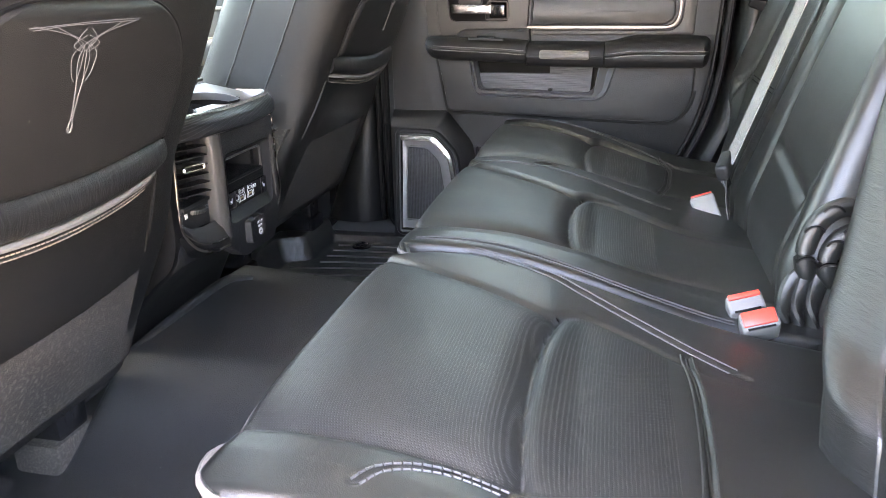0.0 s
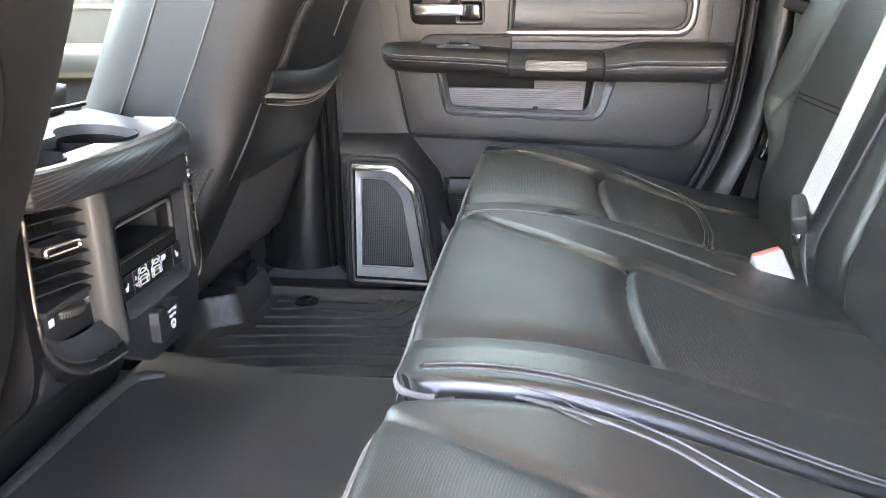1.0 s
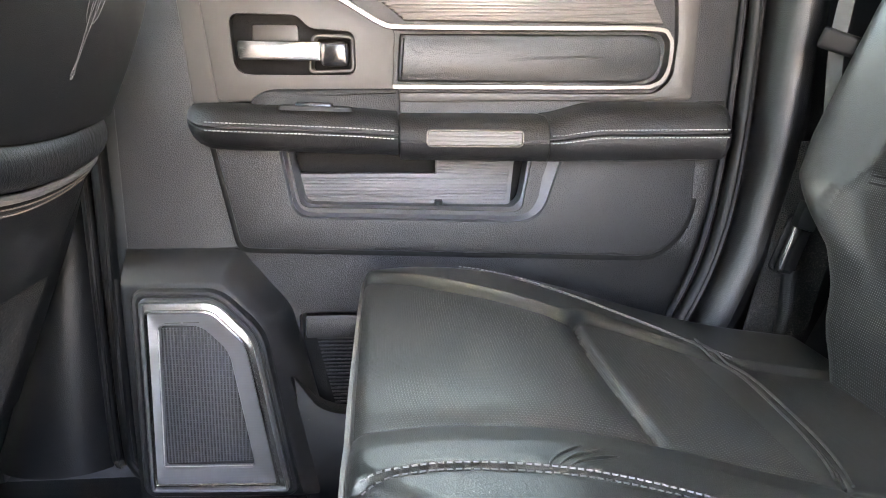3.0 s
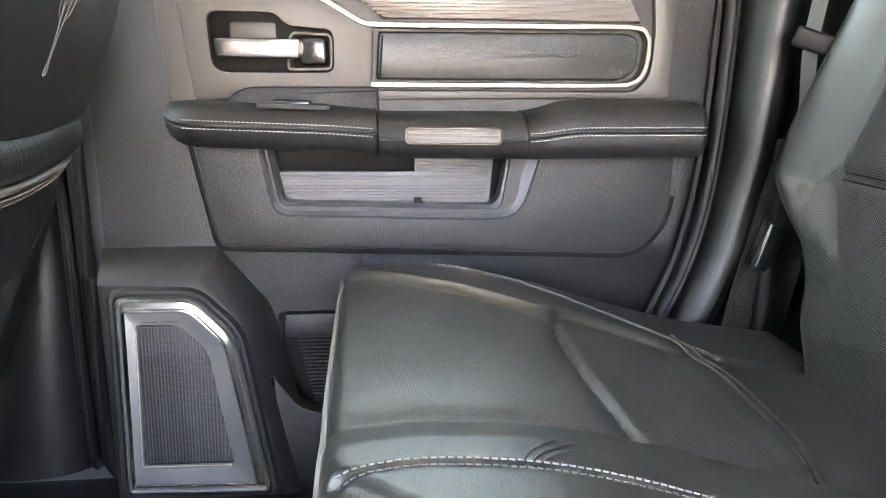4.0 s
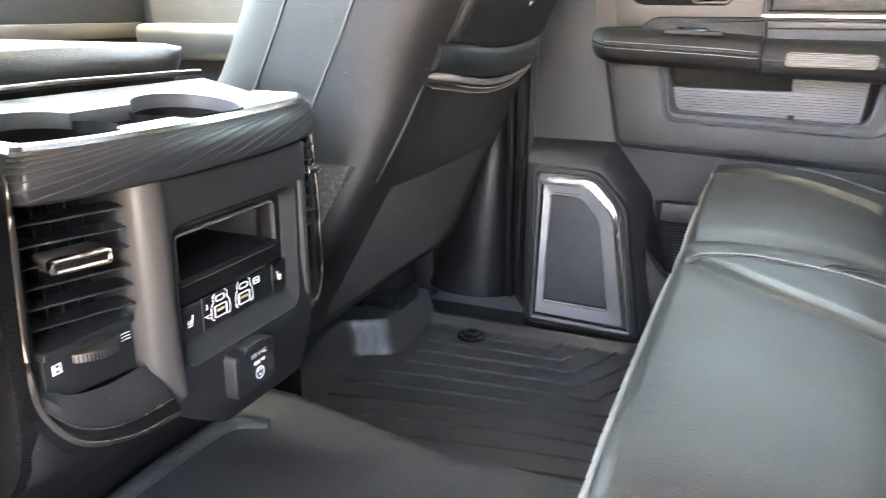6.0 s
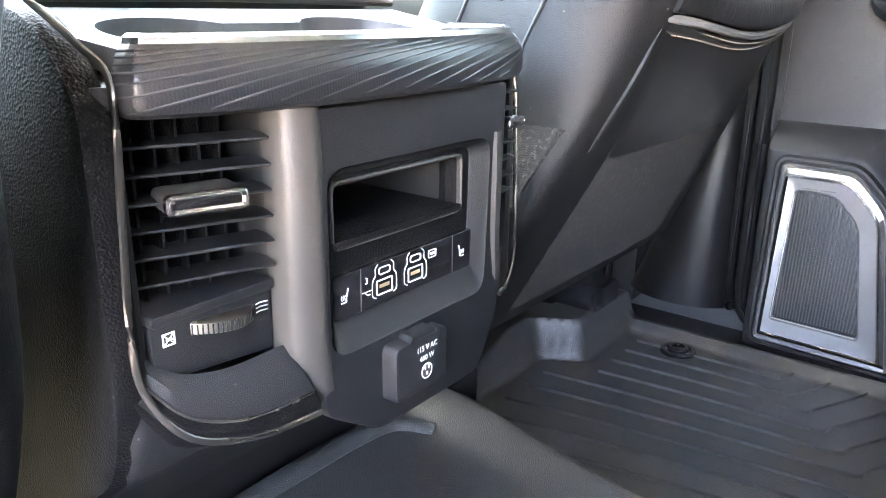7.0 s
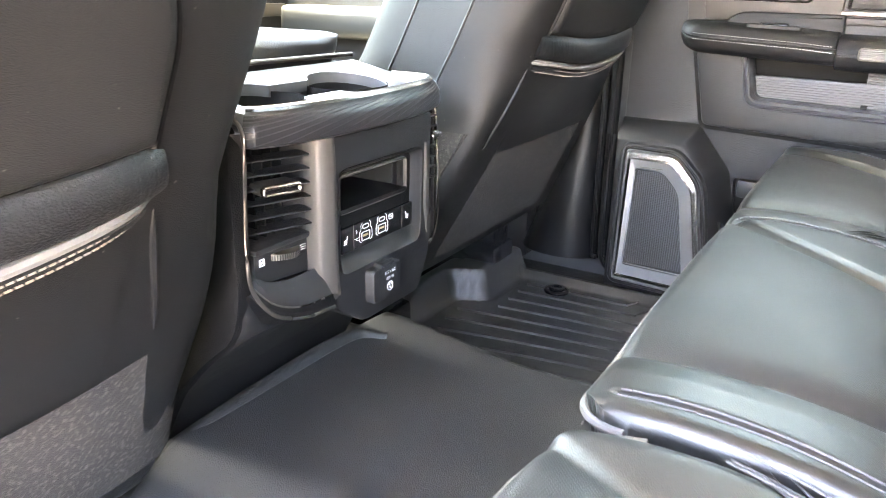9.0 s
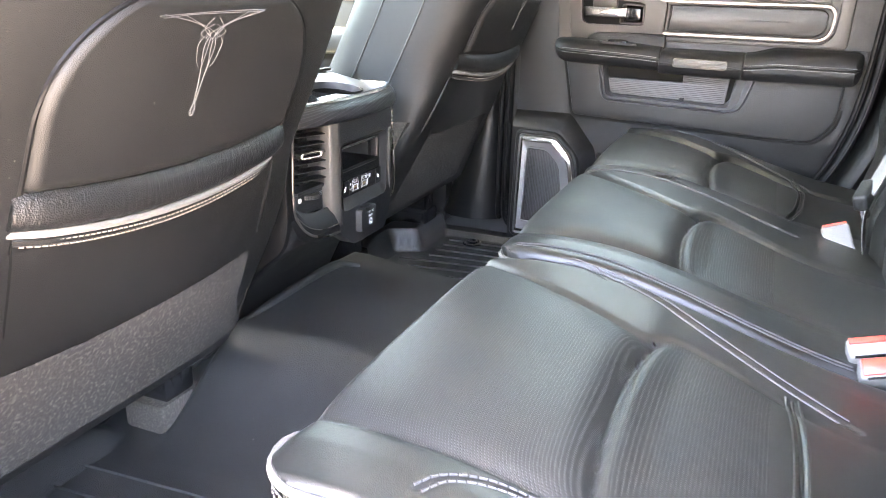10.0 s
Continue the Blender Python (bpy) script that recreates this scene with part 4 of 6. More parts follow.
def rear_pillar():
    t = thing("pillar_trim", (0.45, 2.0, 0.0), "glossy black plastic rear pillar trim", "pillar trim", kind="structure")
    b = bmesh.new()
    rings = []
    for z, x0, x1 in ((0.02, 0.14, 0.40), (0.12, 0.215, 0.44), (0.235, 0.282, 0.49), (0.33, 0.322, 0.52), (0.45, 0.350, 0.545), (0.66, 0.366, 0.57), (1.15, 0.378, 0.60)):
        w = x1 - x0
        rings.append([(x0 + w * f, 2.03 - d, z) for f, d in ((0, 0.0), (0.015, 0.045), (0.05, 0.068), (0.10, 0.083), (0.17, 0.092), (0.24, 0.093), (0.31, 0.084), (0.36, 0.068), (0.40, 0.062), (1.0, 0.05))])
    loft(b, rings, closed=False)
    part("cover", b, PILLAR, t)


rear_pillar()


# ---- rear bench ----
def spline(pts):
    q = glide([(a, b, 0) for a, b in pts], 8)
    xs, ys = np.array([p.x for p in q]), np.array([p.y for p in q])
    return lambda x: np.interp(x, xs, ys)


CUSHION = spline([(-0.165, 0.338), (-0.13, 0.342), (-0.09, 0.343), (-0.02, 0.337), (0.06, 0.318), (0.15, 0.291), (0.25, 0.266), (0.37, 0.247)])
# sitting places: y of the near and far insert edge at the front (x -0.15) and at the notch (x 0.055)
PLACES = {"near": (0.482, 0.856, 0.474, 0.768), "middle": (0.990, 1.374, 1.000, 1.242), "far": (1.446, 1.815, 1.450, 1.712)}
BOW = {"near": 0.008, "middle": 0.024, "far": 0.008}


def seat_edges(place, x):
    """Near and far edge of the insert at x; the rear insert, behind x 0.055, is a little wider."""
    a, b, c, d = PLACES[place]
    q = np.clip((x + 0.15) / 0.205, -0.2, 1.0)
    wide = 0.026 * sstep(0.042, 0.078, x) - 0.040 * sstep(0.08, 0.23, x)
    return a + (c - a) * q, b + (d - b) * q - BOW[place] * 4 * np.clip(q, 0, 1) * (1 - np.clip(q, 0, 1)) + wide


def cushion_height(places, seams, pleats):
    def height(U, V):
        z = CUSHION(U)
        rise = np.full(U.shape, 1.1 if "far" in places else 0.5)
        for p in places:
            n, f = seat_edges(p, U)
            mid, half = (n + f) / 2, (f - n) / 2
            v = np.abs(V - mid) / half
            inside = 1 - sstep(0.92, 1.02, v)
            # a low dome whose sides roll down to the bolsters
            roll = 1 - np.sqrt(np.maximum(1 - np.clip((v - 0.80) / 0.22, 0, 1) ** 2, 0))
            z = z + (0.009 * (1 - np.clip(v, 0, 1) ** 4) - np.where(V < mid, 0.010, 0.006) * roll) * inside * (1 - 0.7 * sstep(0.05, 0.09, U))
            # the front insert rolls down into a crease, behind which the rear insert starts a little lower
            q = U - (0.058 - 0.012 * np.clip(1 - v * v, 0, 1))
            dip = 0.017 * (1 - np.sqrt(np.maximum(1 - np.clip((q + 0.034) / 0.035, 0, 1) ** 2, 0)))
            lip = 0.017 - 0.012 * np.sqrt(np.maximum(1 - (1 - np.clip(q / 0.014, 0, 1)) ** 2, 0)) - 0.005 * sstep(0.0, 0.09, q)
            z = z - np.where(q < 0, dip, lip) * inside
            gap = np.minimum(np.abs(V - n), np.abs(V - f))
            z = z - 0.0025 * np.exp(-(gap / 0.005) ** 2) * (1 - sstep(0.17, 0.24, U))
            far = 0.080 if p == "near" else 0.034
            ramp = np.clip((v - 1) * half / np.where(V < mid, 0.034, far), 0, 1)
            rise = np.minimum(rise, np.where(V < mid, 0.30, 1.1 if p == "far" else 0.5) * ramp)
        z = z + (0.016 * rise - 0.002) * (1 - 0.45 * sstep(0.08, 0.28, U))
        for line in seams:
            z = z - 0.0035 * np.exp(-(line_distance(U, V, line) / 0.0035) ** 2)
        for line in pleats:
            z = z - 0.002 * np.exp(-(line_distance(U, V, line) / 0.002) ** 2)
        return z
    return height


def flat(line, n=6):
    return [(p.x, p.y) for p in glide([(a, b, 0) for a, b in line], n)]


def front_insert(place):
    def test(U, V):
        n, f = seat_edges(place, U)
        v = np.abs(V - (n + f) / 2) / ((f - n) / 2)
        return (v < 1) & (U < 0.058 - 0.012 * np.clip(1 - v * v, 0, 1)) & (U > -0.157)
    return test


def rear_insert(place, back):
    def test(U, V):
        n, f = seat_edges(place, U)
        v = np.abs(V - (n + f) / 2) / ((f - n) / 2)
        return (v < 1) & (U > 0.058 - 0.012 * np.clip(1 - v * v, 0, 1)) & (U < back)
    return test


def sew(t, height, line, name, mat, lift=0.0008, off=0.0, r=0.00065, length=0.0045, gap=0.002):
    """Stitches that follow the cushion's top along a plan line."""
    b = bmesh.new()
    pts = []
    for (x, y), (x2, y2) in zip(line, line[1:] + [line[-1]]):
        d = math.hypot(x2 - x, y2 - y)
        if d < 1e-7:
            pts.append((pts[-1][0] if pts else x, pts[-1][1] if pts else y))
            continue
        pts.append((x - (y2 - y) / d * off, y + (x2 - x) / d * off))
    pts = pts[:-1]
    # the front edge of the cushion rolls over
    roll = lambda x: 0.012 - math.sqrt(max(0.0, 0.012 ** 2 - (0.012 - min(max(x + 0.160, 0.0), 0.012)) ** 2))
    dashes(b, [(x, y, float(height(np.array(x), np.array(y))) - roll(x) + lift) for x, y in pts], length, gap, r)
    part(name, b, mat, t, "pale stitching" if mat in (THREAD, THREAD_SOFT, THREAD_GREY, THREAD_MID) else "dark stitching" if mat is THREAD_DARK else "sewn leather ridge", kind="stuff")


def bench(label, v, places, seams, pleats, edge, corner):
    t = thing("rear_seat", (0.1, sum(v) / 2, 0.0), label, "car seat", "rear seats")
    height = cushion_height(places, seams, pleats)
    regions = []
    for p in places:
        regions.append(("front_insert", front_insert(p), LEATHER_WEAVE if p != "middle" else LEATHER_MATTE, "embossed black leather insert" if p != "middle" else "matte black leather insert"))
        regions.append(("rear_insert", rear_insert(p, 0.172), LEATHER_PERF, "perforated black leather insert"))
    for nm, bm, mat, lb in pad((-0.160, 0.37), v, corner, height, lambda U, V, H: (U, V, H), res=0.0028, skirt=0.10, tuck=0.03, edge=edge, regions=regions, base=("cushion", LEATHER, "black leather cushion")):
        if nm == "cushion":
            cover = part(nm, bm, mat, t, lb, angle=60)
        else:
            part(nm, bm, mat, cover, lb, angle=60)
    # piping along the front edge
    single = places == ("near",)
    drop = lambda y: edge[0] - 0.009 * float(1 - sstep(0.44, 0.50, y)) if single else edge[0]
    c = corner + 0.002
    line = [(0.12 - (0.12 + 0.160 - c) * k / 16, v[0]) for k in range(16)] if single else []
    for k in range(8):
        a = math.pi / 2 * k / 7
        line.append((-0.160 + c - c * math.sin(a), v[0] + c - c * math.cos(a)))
    line += [(-0.1605, v[0] + c + (v[1] - v[0] - 2 * c) * k / 24) for k in range(1, 24)]
    for k in range(8):
        a = math.pi / 2 * k / 7
        line.append((-0.160 + c - c * math.cos(a), v[1] - c + c * math.sin(a)))
    rim = 0.0016 if single else 0.001
    out = lambda x, y: Vector((x - max(x, -0.160 + c), y - min(max(y, v[0] + c), v[1] - c), 0)).normalized() * rim if single else Vector((-rim, 0, 0))
    pts = [Vector((x, y, float(height(np.array(x), np.array(y))) - drop(y) - 0.004)) + out(x, y) for x, y in line]
    part("piping", tube(bmesh.new(), pts, 0.0034 if single else 0.0031, n=8), PIPING, cover, "pale grey piping")
    for dz in (0.010, 0.017):
        b = bmesh.new()
        dashes(b, [p + Vector((-0.0005, 0, -dz)) for p in pts[(18 if single else 6):-6]], 0.004, 0.0024, 0.0007)
        part("stitching", b, THREAD, cover, "pale stitching", kind="stuff")
    part("cushion_base", boxed((-0.12, v[0] + 0.03, -0.03), (0.36, v[1] - 0.03, 0.24), 0.01), PLASTIC_DARK, t, "black underside of the cushion")
    return t, cover, height


NEAR_SEAMS = [flat([(-0.060, 0.885), (-0.040, 0.880), (0.04, 0.862), (0.12, 0.830), (0.19, 0.795), (0.25, 0.768)]), flat([(-0.046, 0.428), (-0.036, 0.446), (-0.018, 0.459), (0.006, 0.466), (0.030, 0.466), (0.055, 0.462)]), flat([(0.191, 0.775), (0.197, 0.70), (0.196, 0.60), (0.190, 0.50)])]
FAR_SEAMS = [flat([(-0.150, 1.377), (-0.10, 1.382), (-0.04, 1.380), (0.063, 1.372), (0.20, 1.345)]), flat([(-0.05, 1.838), (0.03, 1.822), (0.12, 1.787), (0.20, 1.735), (0.235, 1.705)]), flat([(0.196, 1.745), (0.216, 1.67), (0.214, 1.59), (0.206, 1.51), (0.190, 1.44)])]
MID_SEAMS = [flat([(-0.136, 0.924), (-0.06, 0.926), (0.06, 0.918), (0.22, 0.905), (0.27, 0.905)])]

near_seat, near_bench, near_h = bench("black leather single rear seat with pale piping", (0.395, 0.893), ("near",), NEAR_SEAMS, [], (0.012, 0.01, 0.012, 0.028), 0.05)
far_seat, far_bench, far_h = bench("wide black leather rear seat for two with pale piping", (0.901, 1.868), ("middle", "far"), FAR_SEAMS + MID_SEAMS, [], (0.012, 0.01, 0.012, 0.04), 0.035)
for t, h, seams, sides in ((near_bench, near_h, NEAR_SEAMS, (1, -1, 0)), (far_bench, far_h, FAR_SEAMS, (-1, 1, 0))):
    for line, kind in zip(seams, ("main", "bolster", "back")):
        if kind == "back":
            for o in (-0.006, 0.0, 0.006):
                sew(t, h, line, "seam_ridge", LEATHER_FINE, off=o, lift=0.0024, r=0.0016, length=0.0075, gap=0.0)
        else:
            if kind == "main" and t is near_bench:
                for o in (-0.0072, 0.0, 0.0072):
                    sew(t, h, line, "stitching", THREAD_MID, off=o, r=0.0009, length=0.0062, gap=0.0006)
                continue
            for o in (-0.004, 0.004):
                if kind == "bolster" and t is near_bench:
                    sew(t, h, line, "stitching", THREAD_MID, off=o, r=0.0011, length=0.0055, gap=0.0016)
                else:
                    sew(t, h, line, "stitching", THREAD if o > 0 else THREAD_DARK, off=o, r=0.0007, length=0.0034, gap=0.0018)
for a, c in (((-0.040, 1.384), (-0.012, 1.414)), ((-0.034, 1.384), (0.000, 1.412)), ((-0.028, 1.384), (0.010, 1.406))):
    pts = glide([(a[0] + (c[0] - a[0]) * q / 4, a[1] + (c[1] - a[1]) * (q / 4) ** 0.7, 0) for q in range(5)], 3)
    part("pleat", tube(bmesh.new(), [(p.x, p.y, float(far_h(np.array(p.x), np.array(p.y))) + 0.0002) for p in pts], 0.0017, n=6, taper=4), LEATHER_FINE, far_bench, "small gathered pleat")
for a, c in (((-0.040, 0.884), (0.004, 0.862)), ((-0.030, 0.884), (0.018, 0.868)), ((-0.050, 0.884), (-0.008, 0.858))):
    pts = glide([(a[0] + (c[0] - a[0]) * q / 4, a[1] + (c[1] - a[1]) * (q / 4) ** 0.7, 0) for q in range(5)], 3)
    part("pleat", tube(bmesh.new(), [(p.x, p.y, float(near_h(np.array(p.x), np.array(p.y))) + 0.0002) for p in pts], 0.0012, n=6, taper=4), LEATHER_FINE, near_bench, "small gathered pleat")
for o in (-0.003, 0.004):
    sew(far_bench, far_h, MID_SEAMS[0], "stitching", THREAD_MID, off=o, r=0.0009, length=0.007, gap=0.0006)


# backrests lean on a plane that rises to the rear
def B(U, V, H):
    """U across, V up the slope from z 0.3, H out of the cushion."""
    c, s = 0.944, 0.330
    return 0.33 + V * s - H * c, U, 0.30 + V * c + H * s


def B_outer(U, V, H):
    w = sstep(1.62, 1.86, U)
    return B(U - w * np.interp(V, [-0.10, -0.026, 0.04, 0.085, 0.115, 0.15, 0.20, 0.27, 0.35, 0.45], [0.18, 0.165, 0.135, 0.110, 0.070, 0.028, 0.022, 0.030, 0.040, 0.09]), V, H)


def B_near(U, V, H):
    w = sstep(0.50, 0.93, U)
    cutback = np.interp(V, [-0.12, 0.0, 0.04, 0.10, 0.155, 0.25, 0.32], [0.27, 0.245, 0.175, 0.132, 0.088, 0.018, 0.0])
    return B(U - w * cutback, V, H)


def B_middle(U, V, H):
    w = 1 - sstep(0.955, 1.15, U)
    return B(U + w * np.interp(V, [-0.1, 0.02, 0.27, 0.6], [-0.01, 0.0, 0.06, 0.07]), V, H)


def backrest(t, label, u, ins, bol_lo, bol_hi, seam, top=0.62, pillow=None, dots=True, shape=None, creased=None, foot=False):
    def outer_edge(V):
        return ins[1] + (0.14 * (1 - sstep(0.02, 0.21, V)) if foot else 0.018 * np.sin((V - 0.05) * 7.0))

    def inner_edge(V):
        return ins[0] - 0.018 * np.sin((V - 0.05) * 7.0)

    def height(U, V):
        h = 0.010 + 0.0 * U
        h = h + bol_lo * (1 - sstep(u[0] + 0.02, ins[0] + 0.01, U)) + bol_hi * sstep(ins[1] - 0.01, u[1] - 0.02, U) * (sstep(0.04, 0.14, V) if foot else 1.0)
        h = h - 0.006 * np.exp(-((U - inner_edge(V)) / 0.006) ** 2)
        h = h - (0.004 * sstep(0.06, 0.14, V) if foot else 0.006) * np.exp(-((U - outer_edge(V)) / 0.006) ** 2)
        if seam is not None:
            inside = (U > ins[0]) & (U < ins[1])
            h = h - 0.003 * np.exp(-((V - seam) / 0.007) ** 2) * inside
        if pillow is not None:
            inside = sstep(ins[0], ins[0] + 0.03, U) * (1 - sstep(ins[1] - 0.03, ins[1], U))
            h = h - 0.007 * np.exp(-((V - pillow - 0.03 * np.clip((U - ins[0]) / (ins[1] - ins[0]) - 0.5, -1, 1)) / 0.011) ** 2) * inside
        h = h - 0.03 * (1 - sstep(-0.09, 0.02, V))
        return h

    reg = [("insert", lambda U, V: (U > inner_edge(V)) & (U < outer_edge(V)), LEATHER_BACK if dots else LEATHER_FINE, "perforated black leather insert" if dots else "smooth black leather insert")]
    if creased:
        reg.append(("bolster", lambda U, V: (U > creased[0]) & (U < (inner_edge(V) if creased[0] < ins[0] else creased[1])) & (U > (creased[0] if creased[0] < ins[0] else outer_edge(V))), LEATHER_CREASED, "creased black leather bolster"))
    for nm, bm, mat, lb in pad(u, (-0.10, top), 0.035, height, shape or B, res=0.006, skirt=0.10, tuck=0.0, edge=(0.03, 0.03, 0.03, 0.03), regions=reg, base=("backrest", LEATHER, label)):
        if nm == "backrest":
            cover = part(nm, bm, mat, t, lb, angle=60)
        else:
            part(nm, bm, mat, cover, lb, angle=60)
    if seam is not None:
        for o in (-0.004, 0.004):
            us = np.linspace(ins[0] + 0.012, ins[1] - 0.004, 30)
            vs = np.full(30, seam + o)
            line = np.stack((shape or B)(us, vs, height(us, vs) + 0.0006), -1)
            part("seam", tube(bmesh.new(), line.tolist(), 0.0013, n=6), SEAL, cover, "dark sewn seam")
    return cover


backrest(far_seat, "black leather outer backrest with side bolster", (1.405, 1.878), (1.50, 1.760), 0.012, 0.026, 0.165, shape=B_outer, creased=(1.41, 1.50), foot=True)
backrest(far_seat, "black leather middle backrest with fold-down armrest", (0.955, 1.400), (1.04, 1.315), 0.012, 0.012, None, pillow=0.095, dots=False, shape=B_middle)
backrest(near_seat, "black leather outer backrest", (0.40, 0.945), (0.52, 0.80), 0.03, 0.030, 0.165, creased=(0.80, 0.935), shape=B_near)


# ---- belts and buckles ----
def buckle(at, aim, face, label, red, size=1.0):
    """A buckle that points along aim from its base at; the release button is at its end."""
    t = thing("seat_belt_buckle", at, label, "belt buckle", "belt buckles")
    z = Vector(aim).normalized()
    x = Vector(face).cross(z).normalized()
    y = z.cross(x)
    m = Matrix((x, y, z)).transposed().to_4x4()
    m.translation = Vector(at)
    m = m @ Matrix.Scale(size, 4)
    b = boxed((-0.021, -0.012, 0.0), (0.021, 0.012, 0.060), 0.005, 3)
    bmesh.ops.transform(b, matrix=m, verts=b.verts[:])
    body = part("buckle_body", b, BUCKLE_GREY, t, "grey plastic body")
    b = boxed((-0.0185, red[0], 0.055), (0.0185, red[1], 0.0635), 0.002, 2)
    bmesh.ops.transform(b, matrix=m, verts=b.verts[:])
    part("release_button", b, RED, t, "red release button")
    b = boxed((-0.015, -0.0115, 0.050), (0.015, -0.0092, 0.0605), 0.0005, 1)
    bmesh.ops.transform(b, matrix=m, verts=b.verts[:])
    part("tongue_slot", b, PLASTIC_DARK, t)
    b = ribbon(bmesh.new(), [m @ Vector((0, 0, -0.07)), m @ Vector((0, 0, -0.03)), m @ Vector((0, 0, 0.01))], 0.017, 0.004, x)
    part("stalk", b, WEB_DARK, t, "dark webbing stalk")
    return t


def end_at(end, aim):
    return tuple(Vector(end) - Vector(aim).normalized() * 0.062)


buckle(end_at((0.276, 0.874, 0.288), (-0.15, -0.72, 0.66)), (-0.15, -0.72, 0.66), (-0.25, 0.66, 0.70), "grey belt buckle with a full red button, tucked behind the cushion", (-0.0075, 0.0105))
buckle(end_at((0.267, 0.918, 0.290), (-0.15, -0.66, 0.72)), (-0.15, -0.66, 0.72), (-0.25, 0.70, 0.66), "grey belt buckle with a red edge along its top", (0.0045, 0.0115))
buckle(tuple(Vector((0.261, 1.420, 0.284)) - Vector((-0.30, 0.60, 0.74)).normalized() * 0.062), (-0.30, 0.60, 0.74), (-0.15, -0.77, 0.62), "pale grey belt buckle with a red edged end", (-0.0095, 0.0095), 1.0)


def belt():
    t = thing("seat_belt", (0.32, 1.405, 0.30), "grey lap and shoulder belt hanging across the backrest", "seat belt")
    pts = glide([(0.300, 1.405, 0.352), (0.330, 1.412, 0.44), (0.368, 1.425, 0.55), (0.42, 1.445, 0.70), (0.50, 1.48, 0.92)], 6)
    part("webbing", ribbon(bmesh.new(), pts, 0.0235, 0.0016, (0.13, -0.98, -0.05)), WEB, t, "pale grey webbing")
    part("lower_webbing", ribbon(bmesh.new(), glide([(0.298, 1.392, 0.335), (0.300, 1.383, 0.29), (0.312, 1.38, 0.24), (0.33, 1.38, 0.20)], 5), 0.019, 0.0016, (0.2, 1, 0)), WEB_DARK, t, "dark webbing")
    b = boxed((-0.033, -0.011, -0.013), (0.033, 0.011, 0.015), 0.007, 3)
    bmesh.ops.transform(b, matrix=pose(0.294, 1.400, 0.345, -15, -15, 75), verts=b.verts[:])
    part("tongue_grip", b, PLASTIC, t, "black plastic tongue grip")
    b = boxed((-0.012, -0.0015, -0.040), (0.012, 0.0015, -0.006), 0.001)
    b2 = cut(b, [boxed((-0.006, -0.01, -0.032), (0.006, 0.01, -0.020))])
    bmesh.ops.transform(b2, matrix=pose(0.290, 1.415, 0.338, -15, -20, 60), verts=b2.verts[:])
    part("tongue", b2, CHROME, t, "steel tongue")


belt()


def outer_belt():
    t = thing("seat_belt", (0.43, 1.86, 0.60), "grey belt in its guide beside the rear pillar", "seat belt")
    part("webbing", ribbon(bmesh.new(), glide([(0.40, 1.865, 0.52), (0.405, 1.875, 0.62), (0.44, 1.89, 0.75), (0.50, 1.92, 0.98)], 5), 0.012, 0.0016, (0.25, -0.95, -0.1)), WEB_DARK, t, "dark grey webbing")
    b = boxed((-0.026, -0.008, -0.012), (0.026, 0.008, 0.012), 0.005, 3)
    bmesh.ops.transform(b, matrix=pose(0.395, 1.850, 0.60, 10, 20, -25), verts=b.verts[:])
    part("belt_guide", b, SEAL, t, "black plastic belt guide")


outer_belt()


def seat_latch():
    t = thing("backrest_latch", (0.40, 1.90, 0.37), "black plastic backrest release latch on the rear pillar", "latch")
    b = boxed((-0.014, -0.014, -0.045), (0.014, 0.014, 0.035), 0.008, 3)
    bmesh.ops.transform(b, matrix=pose(0.396, 1.914, 0.352, 0, 18, 0), verts=b.verts[:])
    part("latch_body", b, PLASTIC_GLOSS, t)
    b = boxed((-0.013, -0.018, -0.012), (0.013, 0.0, 0.024), 0.004, 2)
    bmesh.ops.transform(b, matrix=pose(0.399, 1.904, 0.384, 0, 18, 0), verts=b.verts[:])
    part("latch_button", b, PLASTIC, t)
    part("latch_strap", tube(bmesh.new(), glide([(0.392, 1.905, 0.315), (0.384, 1.895, 0.27), (0.372, 1.89, 0.20)], 5), 0.010, 0.004, n=10), PLASTIC_DARK, t)
    part("trim_strip", ribbon(bmesh.new(), [(0.445, 1.944, 0.48), (0.420, 1.939, 0.33), (0.385, 1.934, 0.18)], 0.042, 0.006, (1, -0.1, 0)), CARPET_DARK, t, "black speckled carpet strip")


seat_latch()


